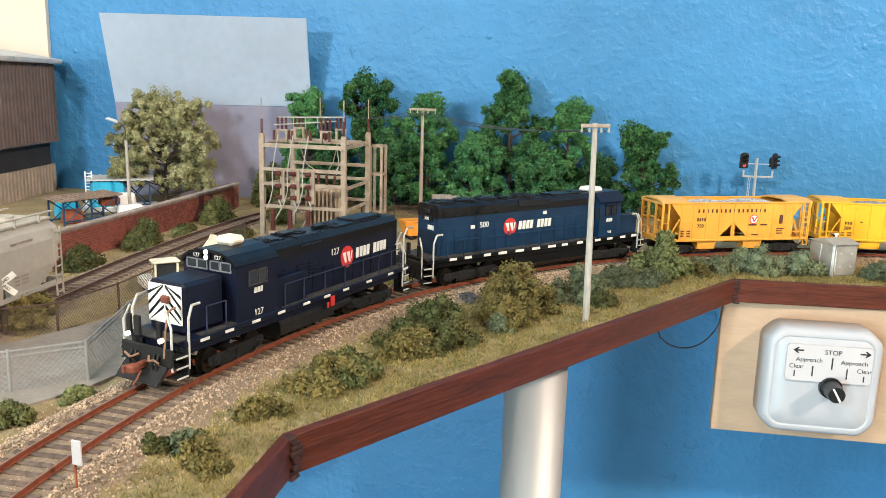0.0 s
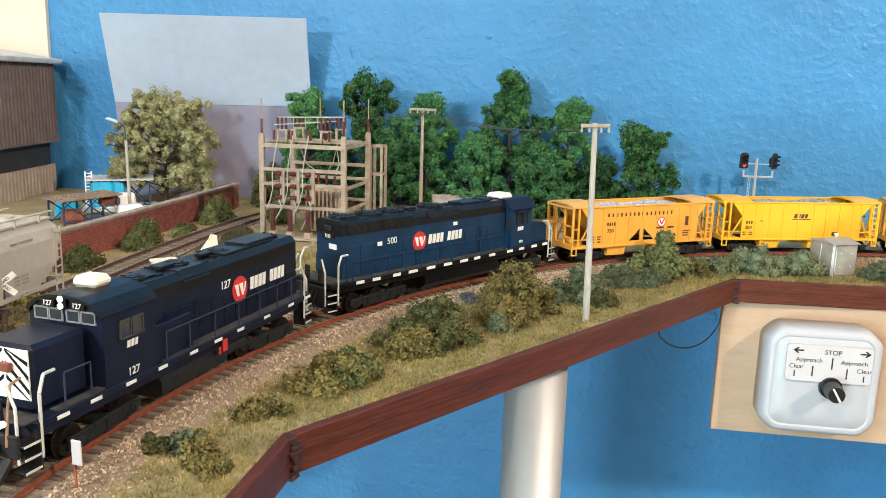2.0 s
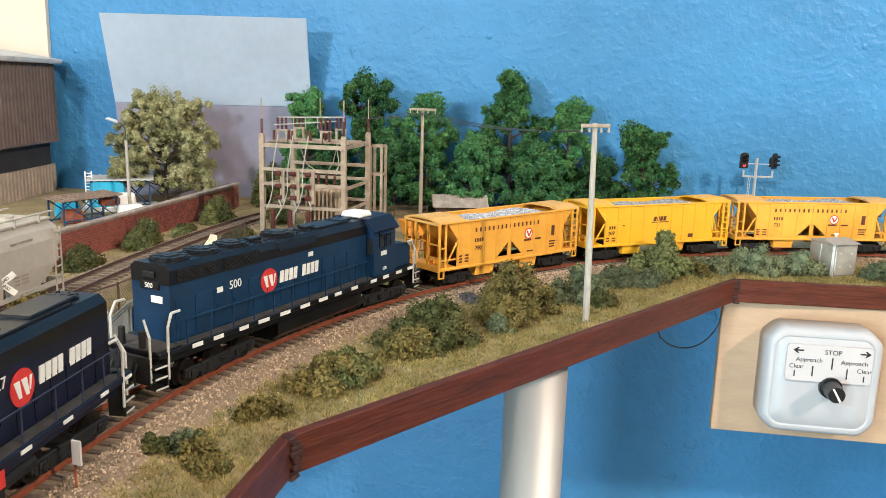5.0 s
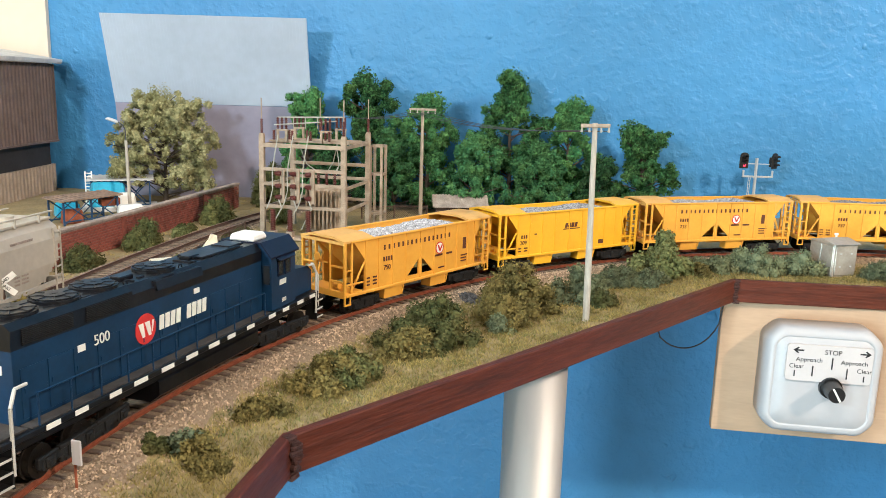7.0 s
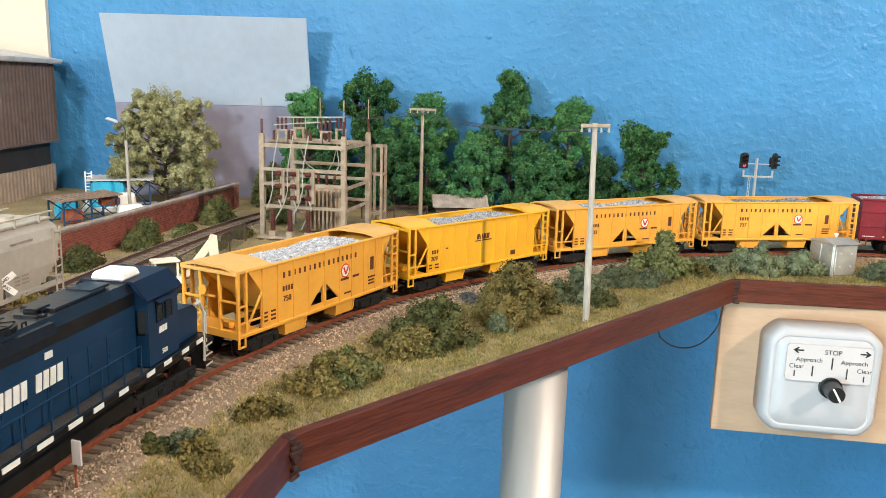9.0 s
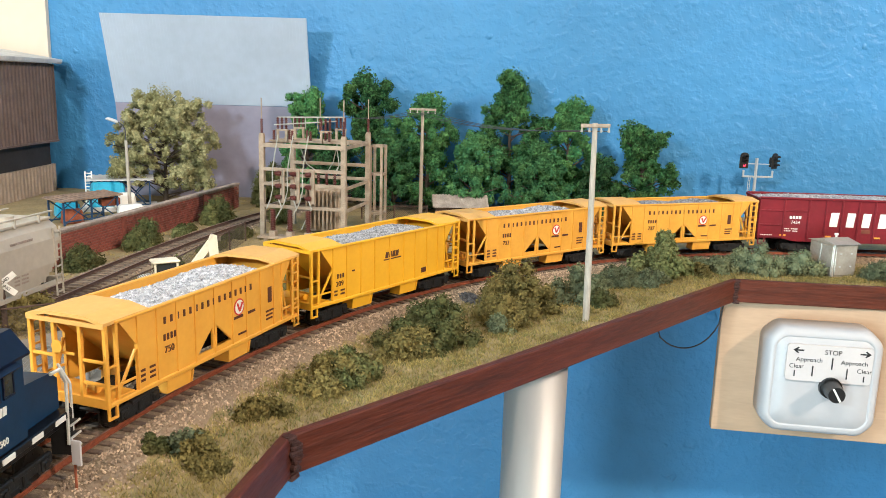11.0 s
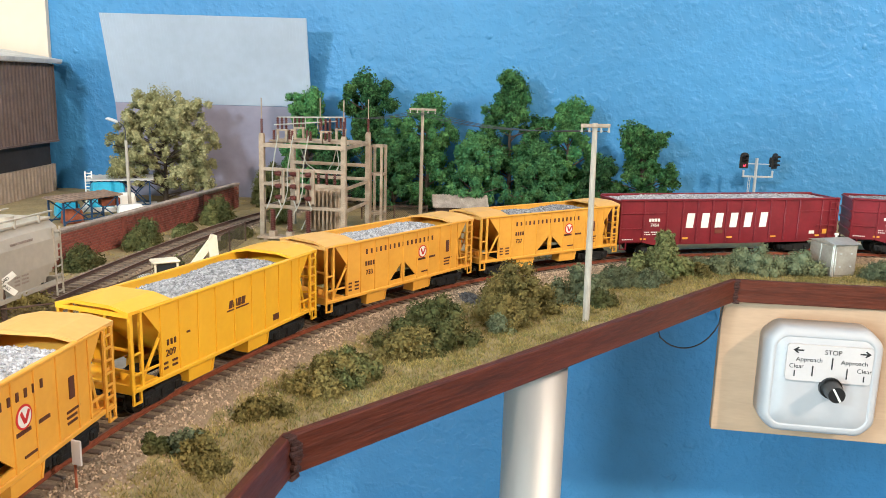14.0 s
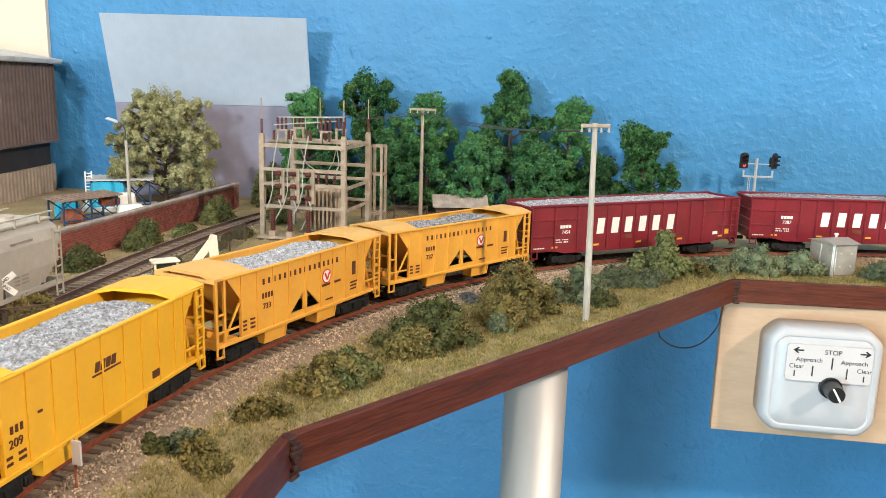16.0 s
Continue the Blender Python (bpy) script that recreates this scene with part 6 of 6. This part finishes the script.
def lump_core(lobes, k):
    """Closed dark cores inside the lobes."""
    verts, faces = [], []
    bm = bmesh.new()
    bmesh.ops.create_icosphere(bm, subdivisions=2, radius=1)
    base = [v.co.copy() for v in bm.verts]
    tri = [[v.index for v in f.verts] for f in bm.faces]
    bm.free()
    for i, (x, y, z, r) in enumerate(lobes):
        o = len(verts)
        for v in base:
            q = r * k * (1 + 0.25 * noise.noise(v * 2.3 + Vector((i, 0, 0))))
            verts.append((x + v.x * q, y + v.y * q, z + v.z * q))
        faces += [tuple(a + o for a in t) for t in tri]
    return verts, faces


def mesh_of(name, verts, faces, material):
    me = bpy.data.meshes.new(name)
    me.from_pydata([tuple(v) for v in verts], [], [tuple(int(a) for a in f) for f in faces])
    me.materials.append(material)
    return me


def foliage(name, lobes, count, size, seed, material, parent, up=0.0):
    v, f = leaf_cloud(lobes, count, size, seed, up)
    cv, cf = lump_core(lobes, 0.66)
    k = len(v)
    v = list(map(tuple, v)) + cv
    f = [tuple(a) for a in f.tolist()] + [tuple(a + k for a in t) for t in cf]
    return part(name, mesh_of(name, v, f, material), material, parent)


M_LEAF = mat("green_foam_foliage", (0.036, 0.165, 0.070), 0.9, colour2=(0.115, 0.245, 0.075), scale=70, rand=0.75, spec=0.2)
M_LEAFD = mat("deep_green_foam_foliage", (0.028, 0.125, 0.060), 0.9, colour2=(0.080, 0.175, 0.056), scale=70, rand=0.75, spec=0.2)
M_AUTUMN = mat("olive_autumn_foliage", (0.42, 0.40, 0.22), 0.9, colour2=(0.15, 0.155, 0.065), scale=40, rand=0.5, spec=0.2)
M_OLIVE = mat("olive_lichen_bush", (0.25, 0.195, 0.065), 0.95, colour2=(0.12, 0.112, 0.042), scale=70, rand=0.45, spec=0.15)
M_TEAL = mat("grey_green_bush", (0.115, 0.15, 0.095), 0.95, colour2=(0.16, 0.165, 0.08), scale=70, rand=0.45, spec=0.15)
M_MOSS = mat("mid_green_bush", (0.070, 0.092, 0.036), 0.95, colour2=(0.14, 0.125, 0.045), scale=70, rand=0.45, spec=0.15)
M_SHOOT = mat("yellow_green_leaf_bush", (0.23, 0.24, 0.10), 0.9, colour2=(0.12, 0.15, 0.055), scale=70, rand=0.45, spec=0.2)
M_ASH = mat("dark_grey_ash", (0.16, 0.155, 0.16), 0.95, var=0.3, scale=300, rand=0.5)
M_BARK = mat("grey_brown_bark", (0.09, 0.065, 0.05), 0.9, var=0.25, scale=120, bump=0.4)


def make_tree(x, y, top, half, seed, material, label, leaves=26000, size=0.0013, kind="cone", base=0.1, group=""):
    """Tapered trunk with limbs, and a crown of lobes that follow an uneven outline."""
    rnd = random.Random(seed)
    e = empty("tree", V3(x, y, GROUND_Z), label, "tree", group)
    H = top - GROUND_Z
    tr = Build()
    h = H / MM
    pts = [(0, 0, -1), (1.5, 0.5, h * 0.3), (-0.5, 1, h * 0.6), (1, 0, h * 0.85)]
    for i, (a, b) in enumerate(zip(pts[:-1], pts[1:])):
        tr.cyl(a, b, 3.0 - i * 0.9, 8, 2.2 - i * 0.8)
    part("trunk", tr, M_BARK, e)
    lobes = []
    n = 42 if kind == "cone" else 120
    for i in range(n):
        w = base + (0.93 - base) * ((i + 0.5) / n)
        if kind == "cone":
            env = half * (0.34 + 0.85 * (1 - w) ** 0.6) * (0.86 + 0.36 * math.sin(w * 15 + seed * 1.3))
            r = half * rnd.uniform(0.16, 0.26)
        else:
            env = half * (math.sin(math.pi * min(1, w * 0.80 + 0.16)) ** 0.55) * rnd.uniform(0.78, 0.98)
            r = half * rnd.uniform(0.10, 0.19)
        a = i * 2.39996 + rnd.uniform(-0.4, 0.4)
        d = max(env - r * 0.6, 0) * rnd.uniform(0.45, 1.0)
        c = (d * math.cos(a), d * math.sin(a) * 0.72, H * w - r * 0.2)
        if kind == "cone":
            # a clump of small tufts
            for _ in range(5):
                lobes.append(tuple(q + rnd.gauss(0, r * 0.42) for q in c) + (r * rnd.uniform(0.36, 0.6),))
        else:
            for _ in range(4):
                lobes.append(tuple(q + rnd.gauss(0, r * 0.5) for q in c) + (r * rnd.uniform(0.25, 0.5),))
    lobes.append((half * rnd.uniform(-0.3, 0.3), 0, H - half * 0.22, half * 0.24))
    lobes.append((half * 0.1, 0, H - half * 0.5, half * 0.28))
    limbs = Build()
    for lx, ly, lz, r in lobes[4::7]:
        limbs.cyl((0.5, 0.5, max(lz / MM - 14, 4)), (lx / MM, ly / MM, lz / MM), 0.9, 5, 0.4)
    part("limb", limbs, M_BARK, e)
    foliage("crown", lobes, leaves, size, seed, material, e)


TREES = [(-0.163, 0.955, 0.128, 0.034, M_LEAF), (-0.094, 0.955, 0.150, 0.040, M_LEAF), (-0.022, 0.945, 0.126, 0.043, M_LEAF),
         (0.074, 0.955, 0.153, 0.047, M_LEAF), (0.143, 0.955, 0.126, 0.040, M_LEAF), (0.229, 0.950, 0.099, 0.043, M_LEAF),
         (0.030, 0.925, 0.082, 0.040, M_LEAFD), (0.108, 0.925, 0.076, 0.042, M_LEAFD), (-0.060, 0.935, 0.085, 0.036, M_LEAFD),
         (-0.130, 0.945, 0.080, 0.036, M_LEAFD), (0.175, 0.930, 0.060, 0.030, M_LEAFD)]
for i, (x, y, top, half, m) in enumerate(TREES):
    k = (wall_y(x) - 0.046 - (0.955 - y) * 0.9) / y
    x, y, top, half = x * k, y * k, EYE.z + (top - 0.006 - EYE.z) * k, half * k * (1.20 if m is M_LEAF else 1.08)
    make_tree(x, y, top, half, 20 + i, m, "bushy bright green foam tree against the blue wall" if m is M_LEAF else "dark green foam tree in the row by the wall", group="trees by the wall")
make_tree(-0.306, 0.885, 0.116, 0.074, 71, M_AUTUMN, "broad olive and straw coloured tree behind the brick wall", 42000, 0.0012, "round", 0.2)


def make_bush(x, y, rx, ry, h, material, label, seed, leaves=None, size=0.0011, deg=0):
    rnd = random.Random(seed)
    z0 = ground_z(x, y)
    e = tagged(empty("bush", turned(x, y, z0, deg)), label, "bush")
    lobes = []
    rx, ry, h = rx * 1.13, ry * 1.13, h * 1.14
    n = max(9, int(27 * (rx / 0.025)))
    for i in range(n):
        a, d = rnd.uniform(0, 6.283), rnd.uniform(0, 1) ** 0.6
        r = min(h * 0.34, 0.0055) * rnd.uniform(0.6, 1.2)
        px, py = rx * d * math.cos(a), ry * d * math.sin(a)
        top = h * (1 - 0.75 * d * d) * rnd.uniform(0.6, 1.12)
        lobes.append((px, py, max(top - r, r * 0.35), r))
        if top > 2.4 * r:
            lobes.append((px * 1.05, py * 1.05, max(top - 2.4 * r, r * 0.35), r * 1.1))
    return foliage("leafage", lobes, leaves or int(5200 * (rx / 0.02) ** 1.3 + 1200), size, seed, material, e)


BUSHES = [(-0.007, 0.427, 0.027, 0.021, 0.023, M_MOSS), (-0.016, 0.405, 0.020, 0.010, 0.013, M_OLIVE),
          (-0.052, 0.362, 0.018, 0.016, 0.012, M_OLIVE), (-0.036, 0.362, 0.010, 0.009, 0.011, M_MOSS), (-0.047, 0.382, 0.010, 0.008, 0.010, M_MOSS),
          (-0.074, 0.320, 0.008, 0.008, 0.0085, M_OLIVE), (-0.089, 0.280, 0.010, 0.013, 0.008, M_OLIVE), (-0.080, 0.272, 0.007, 0.008, 0.005, M_OLIVE), (-0.094, 0.286, 0.006, 0.005, 0.008, M_TEAL),
          (-0.106, 0.282, 0.004, 0.004, 0.005, M_MOSS), (-0.171, 0.305, 0.009, 0.008, 0.008, M_MOSS), (-0.156, 0.331, 0.008, 0.005, 0.006, M_SHOOT),
          (0.046, 0.490, 0.024, 0.020, 0.030, M_OLIVE), (0.037, 0.462, 0.014, 0.012, 0.016, M_OLIVE), (0.034, 0.447, 0.007, 0.006, 0.009, M_TEAL),
          (0.090, 0.527, 0.020, 0.016, 0.021, M_TEAL), (0.103, 0.515, 0.011, 0.009, 0.012, M_MOSS), (0.130, 0.578, 0.020, 0.012, 0.012, M_TEAL),
          (0.166, 0.604, 0.020, 0.016, 0.029, M_SHOOT), (0.152, 0.575, 0.014, 0.010, 0.011, M_TEAL), (0.193, 0.609, 0.012, 0.008, 0.010, M_OLIVE),
          (0.214, 0.628, 0.018, 0.010, 0.013, M_TEAL), (0.246, 0.627, 0.022, 0.012, 0.020, M_TEAL), (0.280, 0.624, 0.016, 0.010, 0.018, M_TEAL),
          (0.345, 0.610, 0.020, 0.010, 0.014, M_TEAL), (0.380, 0.605, 0.020, 0.010, 0.014, M_TEAL),
          (-0.222, 0.790, 0.022, 0.010, 0.024, M_MOSS), (-0.245, 0.655, 0.020, 0.010, 0.021, M_MOSS), (-0.262, 0.575, 0.020, 0.008, 0.017, M_MOSS),
          (-0.233, 0.705, 0.010, 0.006, 0.008, M_SHOOT), (-0.232, 0.432, 0.019, 0.012, 0.022, M_OLIVE), (-0.190, 0.905, 0.022, 0.016, 0.040, M_MOSS),
          (-0.238, 0.740, 0.008, 0.006, 0.007, M_MOSS), (-0.20, 0.940, 0.03, 0.02, 0.040, M_MOSS), (-0.198, 0.600, 0.008, 0.02, 0.006, M_MOSS), (-0.163, 0.80, 0.02, 0.012, 0.012, M_MOSS),
          (-0.190, 0.655, 0.020, 0.006, 0.008, M_MOSS), (-0.181, 0.705, 0.022, 0.006, 0.009, M_MOSS)]
BUSH_LABEL = {"olive_lichen_bush": "rough olive-brown lichen bush on the layout ground", "grey_green_bush": "low grey-green foam bush on the layout verge",
              "mid_green_bush": "mid-green clumpy foam bush on the layout ground", "yellow_green_leaf_bush": "leafy yellow-green bush on the layout ground"}
for i, (x, y, rx, ry, h, m) in enumerate(BUSHES):
    deg = 48 if y < 0.6 and x > -0.1 else (80 if x < -0.15 else -10)
    make_bush(x, y, rx, ry, h, m, BUSH_LABEL[m.name], 100 + i, size=0.0014 if m is M_SHOOT else 0.00085, deg=deg)


# ---------------------------------------------------------------- grass fibres and loose ballast
def grass_field(name, count, seed, area, keep, height, material, label):
    rnd = random.Random(seed)
    verts, faces = [], []
    while len(faces) < count:
        x, y = rnd.uniform(area[0], area[1]), rnd.uniform(area[2], area[3])
        if not keep(x, y):
            continue
        if noise.noise((x * 60, y * 60, seed)) < rnd.uniform(-0.9, 0.3):
            continue
        z = ground_z(x, y)
        for _ in range(5):
            px, py = x + rnd.gauss(0, 0.0008), y + rnd.gauss(0, 0.0008)
            a = rnd.uniform(0, 6.283)
            h = height * rnd.uniform(0.5, 1.3)
            lx, ly = h * rnd.gauss(0, 0.55), h * rnd.gauss(0, 0.55)
            w = 0.00022
            k = len(verts)
            verts += [(px - w * math.cos(a), py - w * math.sin(a), z - 0.0003), (px + w * math.cos(a), py + w * math.sin(a), z - 0.0003), (px + lx, py + ly, z + h * 0.8)]
            faces.append((k, k + 1, k + 2))
    ob = raw(name, verts, faces, material)
    return tagged(ob, label, "grass", kind="stuff")


def on_verge(x, y):
    return inside(x, y) and dist_to_track(x, y) > 0.030 and inside(x + 0.001, y - 0.001) and x > -0.14


grass_field("dry_grass", 85000, 3, (-0.12, 0.42, 0.22, 0.66), on_verge, 0.0026, M_GRASS_Y, "short dry straw coloured static grass on the verge")
grass_field("green_grass", 38000, 4, (-0.12, 0.42, 0.22, 0.66), on_verge, 0.0024, M_GRASS_G, "patches of green static grass on the verge")
grass_field("dry_grass", 9000, 5, (-0.31, -0.10, 0.28, 0.98), lambda x, y: dist_to_track(x, y) > 0.032 and dist_to_siding(x, y) > 0.022 and
            not (y < 0.48 and x > -0.225 + max(0, y - 0.40) * 0.6 and y > 0.345), 0.0022, M_GRASS_Y, "tufts of dry grass between the tracks")


def loose_stones():
    def near_main(r):
        s = r.uniform(-0.52, 0.36)
        p, th = on_track(s)
        o = r.choice((-1, 1)) * abs(r.gauss(0.019, 0.0085)) if r.random() < 0.8 else r.uniform(-0.014, 0.014)
        x, y = p.x - math.sin(th) * o, p.y + math.cos(th) * o
        if not inside(x, y) or abs(abs(o) - 0.00885) < 0.0016:
            return None
        return (x, y, ground_z(x, y) + (0.0004 if abs(o) > 0.0155 else -0.0004))

    def near_siding(r):
        p = siding_at(r.uniform(0.2, 1))
        o = r.gauss(0, 0.012)
        x, y = p.x + o, p.y
        if abs(abs(o) - 0.00885) < 0.002:
            return None
        return (x, y, ground_z(x, y) + (0.0002 if abs(o) > 0.016 else -0.0012))
    v, f = stones(46000, near_main, 0.00066, random.Random(31))
    tagged(raw("ballast", v, f, M_STONE), "loose tan and grey ballast stones along the line", "ballast", kind="stuff")
    v, f = stones(5000, near_siding, 0.0009, random.Random(32))
    tagged(raw("ballast", v, f, M_STONE), "loose tan and grey ballast stones along the siding", "ballast", kind="stuff")


loose_stones()


def ash_heap():
    def place(r):
        a, d = r.uniform(0, 6.283), r.random() ** 0.5
        x, y = 0.022 + 0.011 * d * math.cos(a), 0.512 + 0.008 * d * math.sin(a)
        return (x, y, ground_z(x, y) + 0.0035 * (1 - d))
    v, f = stones(700, place, 0.0009, random.Random(41))
    tagged(raw("ash_heap", v, f, M_ASH), "small heap of dark grey ash on the track shoulder", "ash heap", kind="stuff")


ash_heap()
lay_bricks()
# ---------------------------------------------------------------- ties, last of the large counts
lay_ties(main_track, main_pts, main_heads, 0.0, 0.0068, lambda x, y: x < 0.6 and y > -0.05)
lay_ties(siding_track, sid_pts, sid_heads, -0.0015, 0.0068, lambda x, y: True)

# ---------------------------------------------------------------- train on the move
SPEED = 0.0452


def car_pose(s, half):
    a, _ = on_track(s + half)
    c, _ = on_track(s - half)
    d = a - c
    return Matrix.Translation((a + c) / 2) @ Matrix.Rotation(math.atan2(d.y, d.x), 4, "Z")


def motions():
    plan = {}
    for ob, offset, half in TRAIN:
        plan[ob] = (offset, half)
        rows = []
        for i in range(65):
            t = i * 0.25
            rows.append((t, car_pose(SPEED * t - offset, half)))
        walk(ob, rows)
    # bogies turn with the curve, wheels roll
    for ob, bogie, x in TRUCKS:
        if ob not in plan:
            continue
        offset, half = plan[ob]
        rows = []
        for i in range(33):
            t = i * 0.5
            s = SPEED * t - offset
            turn = on_track(s + x)[1] - car_pose(s, half).to_euler().z
            turn = (turn + math.pi) % (2 * math.pi) - math.pi
            rows.append((t, Matrix.Translation((x, 0, 0)) @ Matrix.Rotation(turn, 4, "Z")))
        walk(bogie, rows)
    for ob, wheelset, x, r in WHEELS:
        if ob not in plan:
            continue
        walk(wheelset, [(i / 8, Matrix.Translation((x, 0, r)) @ Matrix.Rotation(SPEED * i / 8 / r, 4, "Y")) for i in range(129)])


motions()
